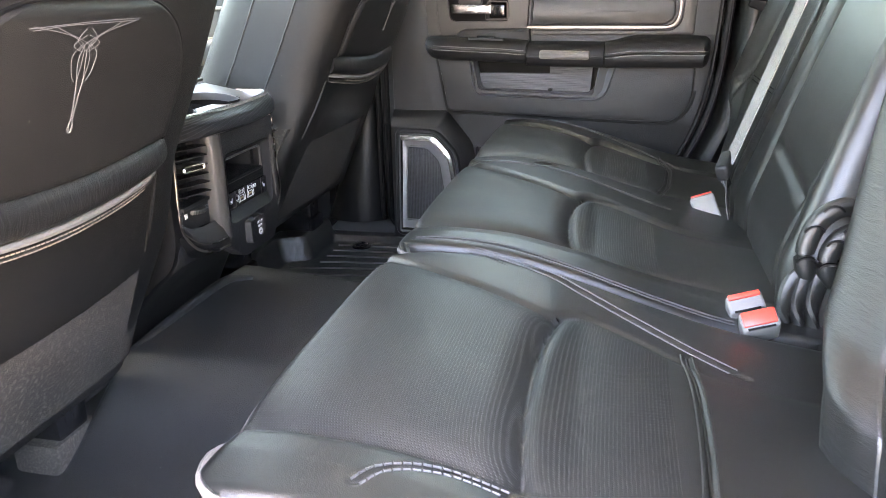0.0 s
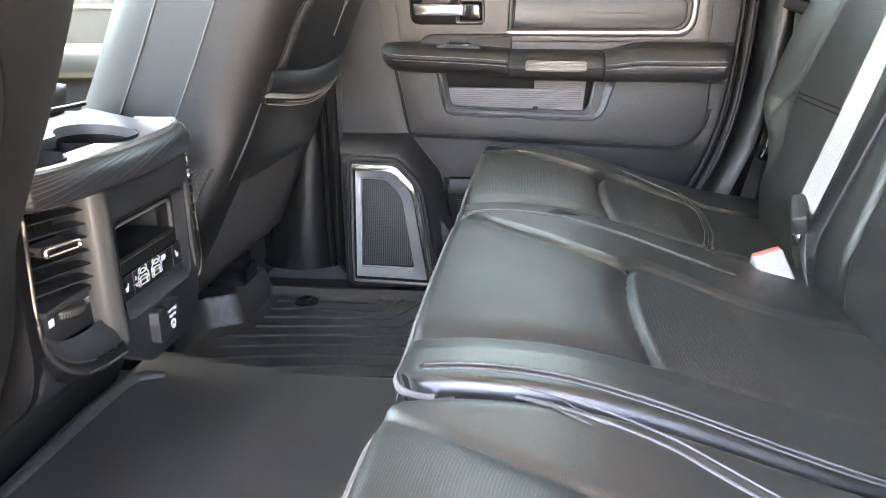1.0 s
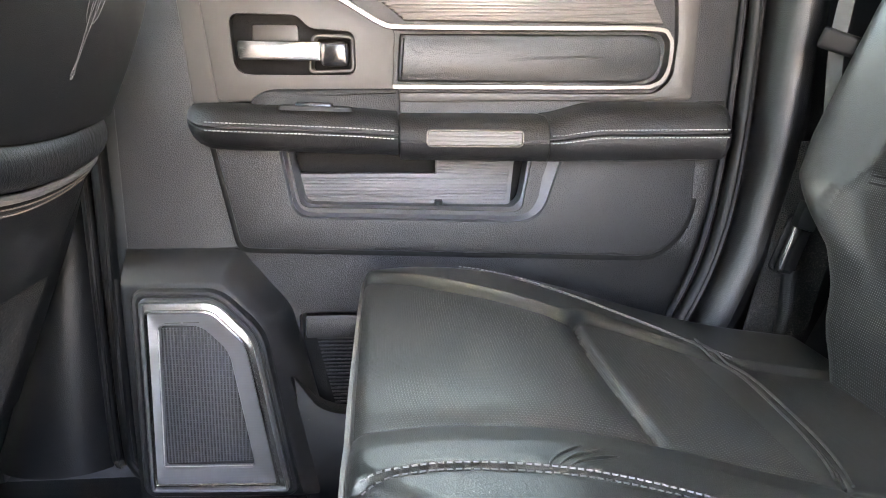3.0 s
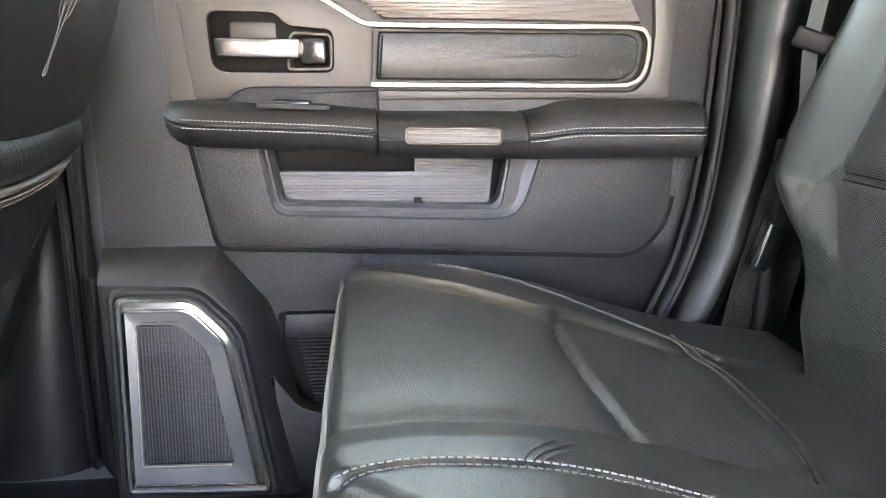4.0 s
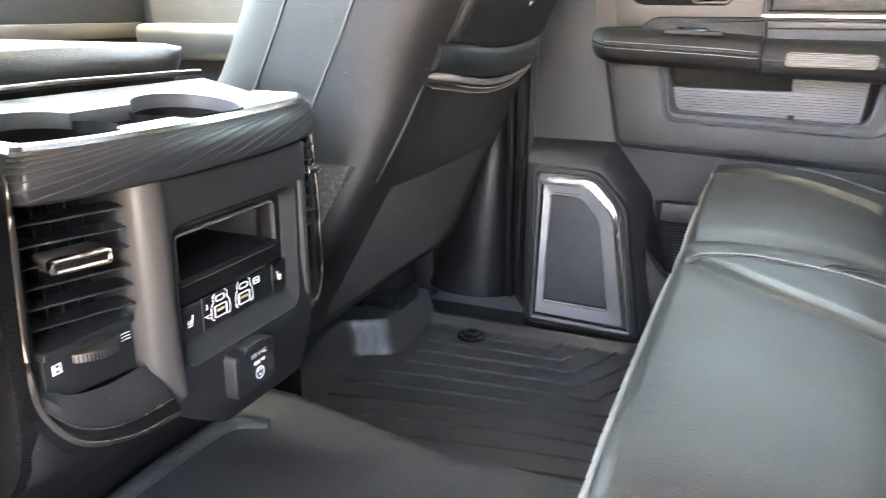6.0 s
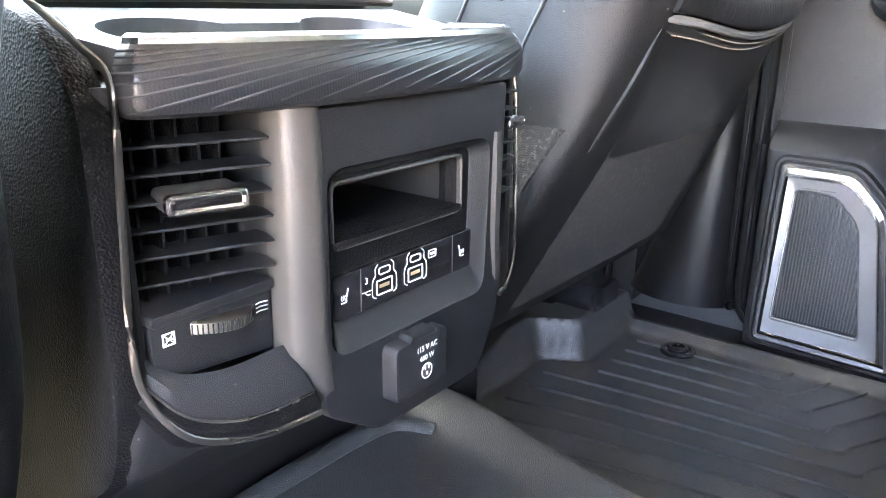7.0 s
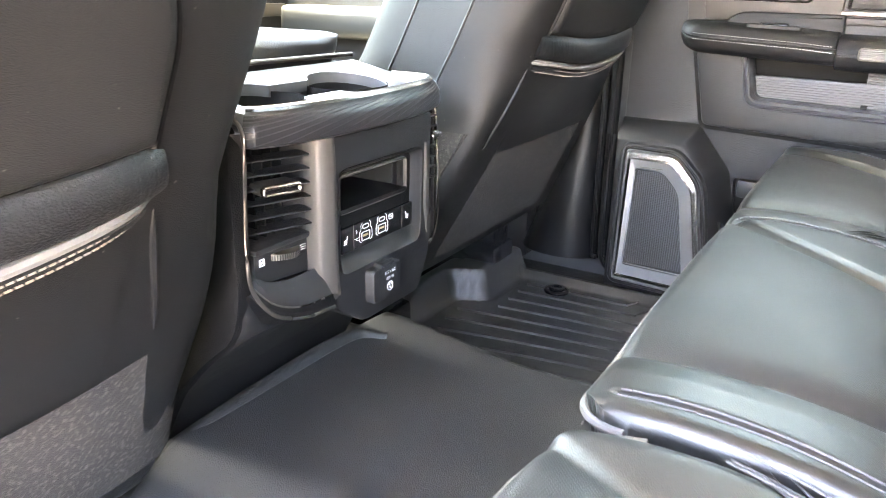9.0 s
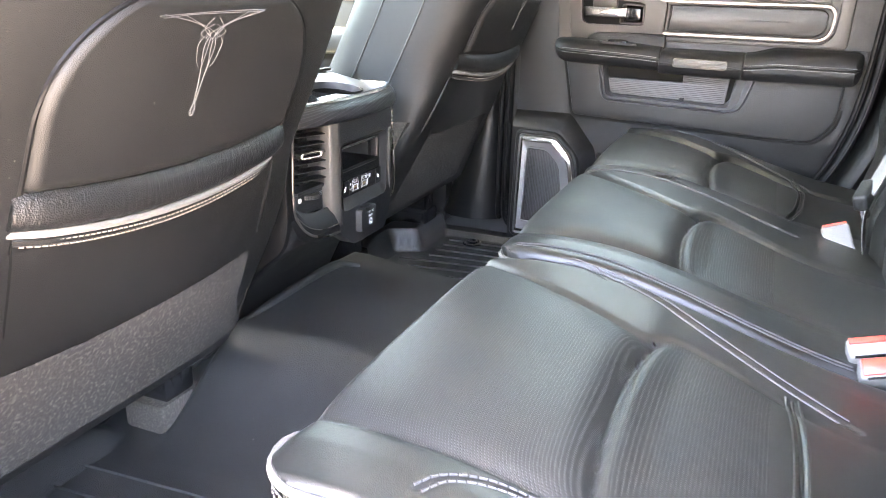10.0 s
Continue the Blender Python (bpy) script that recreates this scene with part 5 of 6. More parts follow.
def hinge_boot():
    t = thing("armrest_hinge_boot", (0.30, 0.95, 0.25), "black ribbed hinge boot between two backrests", "hinge cover")
    # upright folds at the foot
    for k in range(3):
        o = k * 0.016
        part("fold", tube(bmesh.new(), glide([(0.330 + o, 0.945 + k * 0.004, 0.175 + k * 0.004), (0.318 + o, 0.948, 0.235), (0.317 + o, 0.952, 0.275 + k * 0.004), (0.328 + o, 0.958, 0.305 + k * 0.006), (0.352 + o, 0.962, 0.318 + k * 0.006)], 5), 0.0085, 0.013, n=10, taper=4), LEATHER_FINE, t)
    # two rolls above them, laced across
    for k, pts in enumerate(([(0.344, 0.956, 0.296), (0.333, 0.956, 0.335), (0.340, 0.958, 0.372), (0.360, 0.960, 0.394), (0.392, 0.962, 0.402)], [(0.368, 0.950, 0.298), (0.357, 0.950, 0.330), (0.364, 0.952, 0.356), (0.382, 0.954, 0.370), (0.40, 0.956, 0.374)])):
        line = glide(pts, 6)
        part("roll", tube(bmesh.new(), line, 0.0105, 0.012, n=12, taper=4), LEATHER_FINE, t)
        for j in (5, 11, 17):
            p = line[j]
            part("lace", tube(bmesh.new(), [p + Vector((0.0118 * math.cos(a), -0.0035 + 0.014 * math.sin(a) * 0, 0.011 * math.sin(a))) + Vector((0, -0.0115 * abs(math.sin(a * 0.5 + 0.8)), 0)) for a in [0.4 + 2.4 * q / 6 for q in range(7)]], 0.0016, n=5), SEAL, t)
    part("boot_core", boxed((0.362, 0.955, 0.18), (0.43, 0.985, 0.37), 0.01), PLASTIC_DARK, t)


hinge_boot()


# ---- front seats ----
REAR_X = spline([(0.12, -0.578), (0.30, -0.489), (0.445, -0.416), (0.60, -0.345), (0.80, -0.262), (1.02, -0.19)])
HALF_W = spline([(0.12, 0.305), (0.15, 0.295), (0.32, 0.252), (0.45, 0.238), (0.60, 0.232), (0.80, 0.222), (0.94, 0.175), (1.0, 0.10)])
WIDE_W = spline([(0.12, 0.305), (0.15, 0.299), (0.32, 0.299), (0.45, 0.297), (0.60, 0.298), (0.80, 0.278), (0.94, 0.21), (1.0, 0.12)])
SEAT_Y, SEAT_T = 0.62, 0.30


def SEAT_N(z):
    """How square the seat back is at a height: flat across the carpeted foot, rounder above."""
    return 4.5 + 6.0 * (1 - sstep(0.30, 0.46, z))


def front_seat(label, flip, dx, dz, half_w, rise):
    def w(x, y, z):
        return Vector((x + dx, 2 * MID - y if flip else y, z + dz))

    def surf(y, z, off=0.0):
        hw = half_w(z)
        q = np.clip(np.abs(y - SEAT_Y) / hw, 0, 0.999)
        return REAR_X(z) - SEAT_T / 2 * (1 - (1 - q ** SEAT_N(z)) ** (1 / SEAT_N(z))) + off

    t = thing("front_seat", w(-0.6, SEAT_Y, 0.0), label, "car seat", "front seats")

    def ring(z, off=0.0, a0=0, a1=2 * math.pi, n=56):
        hw, out = float(half_w(z)) + off, []
        for j in range(n):
            a = a0 + (a1 - a0) * j / (n if a1 - a0 > 6 else n - 1)
            c, s = math.cos(a), math.sin(a)
            y = SEAT_Y + hw * math.copysign(abs(c) ** (2 / float(SEAT_N(z))), c)
            x = float(REAR_X(z)) - SEAT_T / 2 + (SEAT_T / 2 + off) * math.copysign(abs(s) ** (2 / float(SEAT_N(z))), s)
            out.append(w(x, y, z))
        return out

    b = bmesh.new()
    loft(b, [ring(0.13 + 0.87 * k / 30, 0.0, 0.04, math.pi - 0.04, 41) for k in range(31)], closed=False)
    shell = part("back_shell", b, SEAT_SHELL, t, "black vinyl seat back")
    b = bmesh.new()
    loft(b, [ring(0.13 + 0.87 * k / 30, 0.0, math.pi - 0.04, 2 * math.pi + 0.04, 41) for k in range(31)], closed=False, cap0=True, cap1=True)
    part("seat_front", b, SEAT_SIDE, t, "black leather front and side bolsters")
    # side seams of the leather bolster
    for depth in (0.115, 0.20):
        for side in (1, -1):
            line = []
            for k in range(15):
                z = 0.36 + 0.55 * k / 14
                q = (depth - SEAT_T / 2) / (SEAT_T / 2)
                hw = float(half_w(z)) * (1 - abs(q) ** float(SEAT_N(z))) ** (1 / float(SEAT_N(z)))
                line.append(w(float(REAR_X(z)) - depth, SEAT_Y + side * (hw + 0.0005), z))
            part("side_seam", tube(bmesh.new(), line, 0.0018, n=6), THREAD_DARK, shell, "dark sewn seam")
    # stitched upper panel, rounded at its top corners

    def on_back(a, c, h):
        q = min(max((c - 0.545) / 0.098, 0.0), 1.0)
        a = 0.003 + (a - 0.003) * (1 - 0.70 * (1 - math.sqrt(max(0.0, 1 - q * q * 0.98))))
        c = c - 0.015 * math.cos(math.pi / 2 * min(1.0, abs(a) / 0.178)) * (1 - min(1.0, max(0.0, (c - 0.490) / 0.15)))
        return tuple(w(float(surf(np.array(SEAT_Y + a), np.array(c))) + h * 0.9, SEAT_Y + a, c - h * 0.4))
    for nm, bm, mat, lb in pad((-0.170, 0.178), (0.492, 0.643), 0.006, lambda U, V: 0.007 + 0.0 * U, lambda U, V, H: tuple(np.array(c) for c in np.vectorize(on_back)(U, V, H)), res=0.006, skirt=0.010, tuck=0.0, edge=(0.007, 0.007, 0.006, 0.007), base=("map_panel", SEAT_SHELL, "black vinyl back panel")):
        panel = part(nm, bm, mat, t, lb, angle=60)
    # gathered roll, piping and stitching of the pocket's mouth

    def along(z, off, a=-0.168, c=0.180, n=24, dip=0.0):
        return [w(float(surf(np.array(SEAT_Y + a + (c - a) * k / n), np.array(z))) + off - (off + 0.004) * abs(2 * k / n - 1) ** 10, SEAT_Y + a + (c - a) * k / n, z - dip * math.sin(math.pi * k / n)) for k in range(n + 1)]

    narrow = lambda c: 1 - 0.70 * (1 - math.sqrt(max(0.0, 1 - min(max((c - 0.545) / 0.098, 0.0), 1.0) ** 2 * 0.98)))
    rise_line = [0.490 + 0.154 * math.sin(math.pi / 2 * k / 24) for k in range(25)]
    edge_line = [(0.003 - 0.1745 * narrow(c), c) for c in rise_line] + [(0.003 + 0.1765 * narrow(c), c) for c in rise_line[::-1]]
    part("panel_seam", tube(bmesh.new(), [w(float(surf(np.array(SEAT_Y + u), np.array(z))) + 0.0005, SEAT_Y + u, z) for u, z in edge_line], 0.0022, n=6), SEAL, panel, "dark recessed seam")
    pocket = part("pocket", tube(bmesh.new(), along(0.478, 0.002, a=-0.176, c=0.186, dip=0.016), 0.010, 0.019, n=14), GATHER, t, "gathered black leather pocket edge")
    part("piping", tube(bmesh.new(), along(0.455, 0.010, a=-0.174, c=0.184, dip=0.018), 0.0042, n=8), PIPING, pocket, "pale grey piping")
    part("pocket_fold", tube(bmesh.new(), along(0.448, 0.006, dip=0.018), 0.006, 0.006, n=8), SEAT_SHELL, pocket)
    for z in (0.4395, 0.4335):
        b = bmesh.new()
        dashes(b, along(z + 0.0075, 0.0122 - (0.4395 - z) * 0.3, dip=0.018), 0.0042, 0.0020, 0.0008)
        part("stitching", b, THREAD_TAN, pocket, "pale stitching", kind="stuff")
    b = bmesh.new()
    rows = []
    for k in range(9):
        z = 0.322 + 0.115 * k / 8
        rows.append([w(float(surf(np.array(SEAT_Y + u), np.array(z))) + 0.006 - 0.004 * (abs(u) / 0.175) ** 4, SEAT_Y + u, z) for u in [-0.176 + 0.352 * j / 24 for j in range(25)]])
    loft(b, rows, closed=False)
    part("pocket_front", b, SEAT_SHELL, pocket, "black vinyl pocket front")
    part("side_crease", tube(bmesh.new(), glide([w(float(surf(np.array(SEAT_Y + u), np.array(z))) + 0.001, SEAT_Y + u, z) for u, z in ((-0.172, 0.452), (-0.168, 0.41), (-0.164, 0.37), (-0.158, 0.325))], 5), 0.0022, n=6, taper=3), SEAL, shell, "sewn crease")
    part("side_crease", tube(bmesh.new(), glide([w(float(surf(np.array(SEAT_Y + u), np.array(z))) + 0.001, SEAT_Y + u, z) for u, z in ((0.190, 0.445), (0.198, 0.41), (0.208, 0.375), (0.219, 0.335))], 5), 0.0028, n=6, taper=4), SEAT_SHELL, shell, "sewn crease")
    # embroidered ornament in pale thread
    em = bmesh.new()

    def thread(pts, r=0.00036):
        line = []
        for p in glide([(a, c, 0) for a, c in pts], 6):
            y, z = SEAT_Y - 0.006 + p.x * (0.64 + 0.31 * min(max((p.y - 0.585) / 0.03, 0.0), 1.0)), 0.625 - (0.625 - p.y) * 0.87
            line.append(w(float(surf(np.array(y), np.array(z))) + 0.0084, y, z))
        dashes(em, line, 0.0022, 0.0008, r)

    thread([(-0.075, 0.622), (0.0, 0.6245), (0.075, 0.625)])
    thread([(-0.070, 0.620), (-0.03, 0.6225), (0.03, 0.6228), (0.072, 0.623)])
    for s in (1, -1):
        thread([(s * 0.070, 0.6235), (s * 0.03, 0.615), (s * 0.008, 0.606), (s * 0.003, 0.600)])
        thread([(s * 0.045, 0.6225), (s * 0.018, 0.612), (-s * 0.004, 0.603), (-s * 0.014, 0.596)])
        thread([(s * 0.004, 0.618), (s * 0.014, 0.608), (s * 0.004, 0.600), (-s * 0.006, 0.594)])
        thread([(s * 0.002, 0.612), (s * 0.020, 0.604), (s * 0.010, 0.598), (s * 0.002, 0.596)])
        thread([(s * 0.006, 0.604), (s * 0.023, 0.592), (s * 0.020, 0.576), (s * 0.009, 0.566)])
        thread([(s * 0.003, 0.602), (s * 0.011, 0.588), (s * 0.008, 0.572), (s * 0.0045, 0.556), (s * 0.003, 0.54), (s * 0.002, 0.528)])
        thread([(s * 0.002, 0.598), (s * 0.004, 0.584), (s * 0.006, 0.570), (s * 0.0025, 0.55), (s * 0.0008, 0.528)])
        thread([(s * 0.0015, 0.530), (s * 0.0055, 0.523), (s * 0.004, 0.517), (0.0, 0.514)])
        thread([(s * 0.0005, 0.530), (s * 0.003, 0.523), (s * 0.0015, 0.517), (0.0, 0.514)])
    part("embroidery", em, THREAD_SOFT, panel, "pale grey embroidered ornament", kind="stuff")
    # carpeted lower panel
    b = bmesh.new()
    rows = []
    for k in range(11):
        row = []
        for j in range(33):
            u = -1 + 2 * j / 32
            z = 0.148 + (rise + 0.028 * u * u) * k / 10
            half = min(0.302 - 0.15 * (z - 0.148), float(half_w(z)) + (0.0 if flip else 0.014))
            row.append(w(float(REAR_X(z)) + 0.003 - (0.03 if flip else 0.014) * u ** 6 - 0.006 * (abs(u) > 0.99), SEAT_Y + half * u, z))
        rows.append(row)
    loft(b, rows, closed=False)
    loft(b, [rows[0], [p + Vector((-0.03, 0, 0.004)) for p in rows[0]]], closed=False)
    loft(b, [[r[-1] for r in rows], [r[-1] + Vector((-0.05, 0, 0)) for r in rows]], closed=False)
    loft(b, [[r[0] for r in rows], [r[0] + Vector((-0.05, 0, 0)) for r in rows]], closed=False)
    bmesh.ops.remove_doubles(b, verts=b.verts[:], dist=1e-6)
    part("carpet_panel", b, CARPET, t, "grey speckled carpet")
    # cushion and rails
    def wbox(lo, hi, bev=0.0):
        a, c = w(*lo), w(*hi)
        return boxed([min(p, q) for p, q in zip(a, c)], [max(p, q) for p, q in zip(a, c)], bev)
    part("seat_cushion", wbox((-1.20, SEAT_Y - 0.25, 0.17), (-0.66, SEAT_Y + 0.25, 0.34), 0.04), LEATHER, t, "black leather seat cushion")
    for y0, y1 in ((SEAT_Y + 0.19, SEAT_Y + 0.25), (SEAT_Y - 0.20, SEAT_Y - 0.14)):
        part("seat_rail", wbox((-1.15, y0 + 0.01, -0.02 - dz), (-0.66, y1 - 0.01, 0.10), 0.006), PLASTIC_GLOSS, t, "black steel seat rail")
        part("rail_cover", wbox((-0.70, y0 - 0.02, -0.012 - dz), (-0.622, y1 + 0.012, 0.055), 0.012), PLASTIC_GLOSS if flip else FOOT, t, "glossy black rail end cover" if flip else "tan speckled rail end cover")
        part("rail_bracket", wbox((-0.68, y0 - 0.004, 0.05), (-0.628, y1 - 0.002, 0.15), 0.008), PLASTIC_GLOSS, t, "glossy black bracket")
        # two posts added so that the bracket shows upright glints
        for k in range(2):
            yk = y0 + 0.014 + 0.018 * k
            part("bracket_glint_post", tube(bmesh.new(), [w(-0.630, yk, 0.056), w(-0.628, yk, 0.10), w(-0.632, yk, 0.125)], 0.007, n=10, taper=1), PLASTIC_GLOSS, t, "added glossy black post for the bracket's glints")
    # wiring and a plug between the rails
    for k in range(3):
        y0 = SEAT_Y + 0.10 - k * 0.05
        part("cable", tube(bmesh.new(), glide([w(-0.90, y0, 0.02 - dz), w(-0.82, y0 - 0.02, 0.05 - dz), w(-0.76, y0 + 0.015 * k, 0.03 - dz), w(-0.72, y0 - 0.01, 0.06), w(-0.68, y0 - 0.03, 0.11)], 6), 0.0045 + 0.001 * k, n=8), PLASTIC_GLOSS, t, "glossy black cable")
    part("plug", wbox((-0.735, SEAT_Y - 0.155, 0.025 - dz), (-0.685, SEAT_Y - 0.115, 0.060 - dz), 0.006), PLASTIC_GLOSS, t, "black wiring plug")
    part("bolt", tube(bmesh.new(), [w(-0.672, SEAT_Y - 0.150, 0.045 - dz), w(-0.672, SEAT_Y - 0.150, 0.064 - dz)], 0.008, n=8), CHROME, t, "steel bolt")
    part("rail_lever", tube(bmesh.new(), glide([w(-0.70, SEAT_Y - 0.23, 0.075), w(-0.66, SEAT_Y - 0.20, 0.088), w(-0.655, SEAT_Y - 0.12, 0.092), w(-0.68, SEAT_Y - 0.08, 0.085)], 5), 0.007, 0.010, n=8), PLASTIC_GLOSS, t, "black folding lever")
    part("cross_tube", wbox((-0.70, SEAT_Y - 0.24, 0.11), (-0.655, SEAT_Y + 0.24, 0.15), 0.015), PLASTIC_DARK, t)
    return t


front_seat("black leather front seat with embroidered back and carpeted foot", False, 0.0, 0.0, WIDE_W, 0.144)
front_seat("black leather front seat beside the closed door", True, -0.026, 0.033, HALF_W, 0.182)


# ---- centre console ----
CON_X = -0.488


def C(a, b, d):
    return (CON_X + d, a, b)


def CW(a, b, d):
    """Places in the recessed plate of the fascia."""
    return (CON_X + 0.009 + d, a, b)


def console():
    t = thing("centre_console", (-0.8, MID, 0.0), "black centre console with rear vents, tray and charging ports", "console")
    rings = []
    for z, xr, y0, y1, r in ((0.02, -0.66, 0.956, 1.29, 0.02), (0.10, -0.640, 0.956, 1.292, 0.02), (0.17, -0.605, 0.956, 1.295, 0.025), (0.225, -0.555, 0.956, 1.300, 0.03), (0.262, -0.508, 0.956, 1.304, 0.025), (0.285, -0.500, 0.955, 1.308, 0.02), (0.46, -0.500, 0.957, 1.304, 0.02)):
        rings.append([(x, y, z) for x, y in rounded([(-1.25, y0), (xr, y0), (xr, y1), (-1.25, y1)], r, 5)])
    b = bmesh.new()
    loft(b, rings, cap0=True, cap1=True)
    b = cut(b, [slab(bmesh.new(), rounded([(0.972, 0.318), (1.049, 0.300), (1.049, 0.446), (0.972, 0.446)], 0.006), C, -0.07, 0.05, 0.0005),
                boxed((-0.58, 1.074, 0.366), (-0.45, 1.202, 0.405), 0.004),
                slab(bmesh.new(), rounded([(1.256, 0.300), (1.288, 0.310), (1.288, 0.446), (1.256, 0.446)], 0.006), C, -0.05, 0.05, 0.0005)])
    part("console_body", b, PLASTIC, t, "grained black plastic body", angle=30)
    # centre fascia
    fas = rounded([(1.068, 0.262), (1.115, 0.232), (1.225, 0.232), (1.248, 0.275), (1.251, 0.446), (1.062, 0.446)], [0.01, 0.01, 0.01, 0.01, 0.004, 0.002])
    bf = slab(bmesh.new(), fas, C, -0.015, 0.010, 0.003)
    well = rounded([(1.074, 0.298), (1.225, 0.298), (1.229, 0.410), (1.074, 0.410)], 0.014)
    bf = cut(bf, [slab(bmesh.new(), well, C, -0.05, 0.05, 0.0005)])
    fascia = part("fascia", bf, PLASTIC, t, "black centre fascia", angle=30)
    b = bmesh.new()
    inner = rounded([(1.078, 0.318), (1.212, 0.318), (1.214, 0.404), (1.078, 0.404)], 0.008)
    loft(b, [[CW(y, z, d) for y, z in o] for o, d in ((well, 0.003), (inset(well, 0.002), 0.001), (inset(inner, -0.001), -0.004), (inner, -0.0055))])
    part("well_surround", b, PLASTIC, fascia, "sloping satin surround")
    plate = slab(bmesh.new(), inset(inner, -0.004), CW, -0.014, -0.005, 0.0005)
    plate = cut(plate, [slab(bmesh.new(), rounded([(1.080, 0.364), (1.200, 0.364), (1.200, 0.400), (1.080, 0.400)], 0.006), CW, -0.05, 0.05, 0.0005)])
    part("well_plate", plate, PLASTIC_DARK, fascia)
    b = boxed((-0.575, 1.079, 0.362), (-0.480, 1.201, 0.367), 0.001)
    part("tray", b, PLASTIC_DARK, t, "dark storage tray")
    lip = rounded([(1.079, 0.361), (1.203, 0.361), (1.203, 0.402), (1.079, 0.402)], 0.007)
    b = bmesh.new()
    frame_ring(b, lip, inset(lip, 0.0025), CW, -0.012, -0.001, 0.001)
    part("tray_lip", b, PLASTIC_SATIN, t, "satin tray edge")
    # pillars beside the fascia
    def pillar(y0, y1, z0, z1, name):
        b = bmesh.new()
        prof = [(y0, -0.012), (y0, 0.002), (y0 + 0.003, 0.007), (y1 - 0.009, 0.0125), (y1 - 0.003, 0.0125), (y1 + 0.002, 0.009), (y1 + 0.002, -0.012)]
        rings = []
        for z, sh, dd in ((z1, 0.0, -0.001), (z1 - 0.03, 0.0, 0.0), (z0 + 0.05, 0.0, 0.0), (z0 + 0.02, 0.004, -0.001), (z0, 0.012, -0.006)):
            rings.append([C(y + sh, z, d + dd) for y, d in prof])
        loft(b, rings, cap0=True, cap1=True)
        part(name, b, PLASTIC_SATIN, t, "satin grey upright")
    pillar(1.049, 1.071, 0.264, 0.4465, "upright")
    pillar(1.228, 1.246, 0.286, 0.412, "upright")
    # left vent: slats, tab and wheel
    for k in range(6):
        z = 0.4305 - k * 0.0137
        b = boxed((-0.020, -0.0372, -0.0009), (0.0, 0.0372, 0.0009), 0.0005, 1)
        bmesh.ops.transform(b, matrix=pose(CON_X - 0.0125, 1.0105, z, 0, 3, -19), verts=b.verts[:])
        part("slat", b, PLASTIC, t, "thin black vent slat")
    for k in range(5):
        b = boxed((-0.05, -0.0008, 0.345), (-0.028, 0.0008, 0.444), 0.0)
        bmesh.ops.transform(b, matrix=pose(CON_X, 0.985 + k * 0.0125, 0, 0, 0, 0), verts=b.verts[:])
        part("vane", b, PLASTIC_DARK, t)
    V3 = lambda a, b, d: (CON_X + d, a, b)
    VT = lambda a, b, d: (CON_X - 0.009 + d + (a - 1.009) * 0.34, a - d * 0.3, b)
    tab = rounded([(0.990, 0.3985), (1.028, 0.3990), (1.028, 0.4095), (0.990, 0.4090)], 0.004)
    part("vent_tab", slab(bmesh.new(), tab, VT, -0.015, 0.0075, 0.002), PLASTIC_SATIN, t, "satin grey vent tab")
    b = bmesh.new()
    frame_ring(b, tab, inset(tab, 0.0032), VT, 0.004, 0.0100, 0.0012)
    part("tab_rim", b, CHROME, t, "chrome rim of the tab")
    part("tab_face", slab(bmesh.new(), inset(tab, 0.0030), VT, 0.0, 0.0088, 0.0005), PLASTIC_DARK, t)
    b = bmesh.new()
    slab(b, rounded([(0.973, 0.3465), (1.048, 0.3465), (1.048, 0.3525), (0.973, 0.3525)], 0.002), V3, -0.05, -0.006, 0.001)
    part("vent_shelf", b, PLASTIC, t)
    b = bmesh.new()
    slab(b, rounded([(0.974, 0.316), (1.048, 0.310), (1.048, 0.3475), (0.974, 0.3475)], 0.002), V3, -0.05, -0.010, 0.001)
    part("wheel_plate", b, PLASTIC, t)
    b = bmesh.new()
    rings = []
    for k in range(13):
        a = -0.9 + 1.8 * k / 12
        y, d = 1.012 + 0.0235 * math.sin(a) / math.sin(0.9), -0.014 + 0.016 * (math.cos(a) - math.cos(0.9)) / (1 - math.cos(0.9))
        rings.append([(CON_X + d + e * 0.5 + (y - 1.012) * 0.25 - 0.003, y, 0.338 + h * 0.66 - (y - 1.012) * 0.05) for e, h in ((-0.02, -0.0055), (0.0, -0.0055), (0.003, -0.004), (0.003, 0.004), (0.0, 0.0055), (-0.02, 0.0055))])
    loft(b, rings, cap0=True, cap1=True)
    wheel = part("thumb_wheel", b, SILVER, t, "silver edged thumb wheel")
    b = bmesh.new()
    for k in range(22):
        a = -0.75 + 1.5 * k / 21
        y, d = 1.012 + 0.0235 * math.sin(a) / math.sin(0.9), -0.014 + 0.016 * (math.cos(a) - math.cos(0.9)) / (1 - math.cos(0.9))
        tube(b, [(CON_X + d + 0.0014 + (y - 1.012) * 0.25 - 0.003, y, 0.3352), (CON_X + d + 0.0014 + (y - 1.012) * 0.25 - 0.003, y, 0.3408)], 0.0005, n=5)
    part("wheel_ridge", b, PLASTIC, wheel, kind="stuff")
    sq = [(0.980, 0.334), (0.987, 0.334), (0.987, 0.341), (0.980, 0.341)]
    b = bmesh.new()
    frame_ring(b, sq, inset(sq, 0.0008), V3, -0.012, -0.0095, 0.0001)
    for y0, y1 in ((0.9808, 0.9862), (0.9862, 0.9808)):
        tube(b, [V3(y0, 0.3348, -0.0097), V3(y1, 0.3402, -0.0097)], 0.0003, n=5)
    tube(b, [V3(0.982, 0.3375, -0.0097), V3(0.985, 0.3375, -0.0097)], 0.0009, n=5)
    part("mark", b, WHITE_MARK, t, "printed closed vent mark")
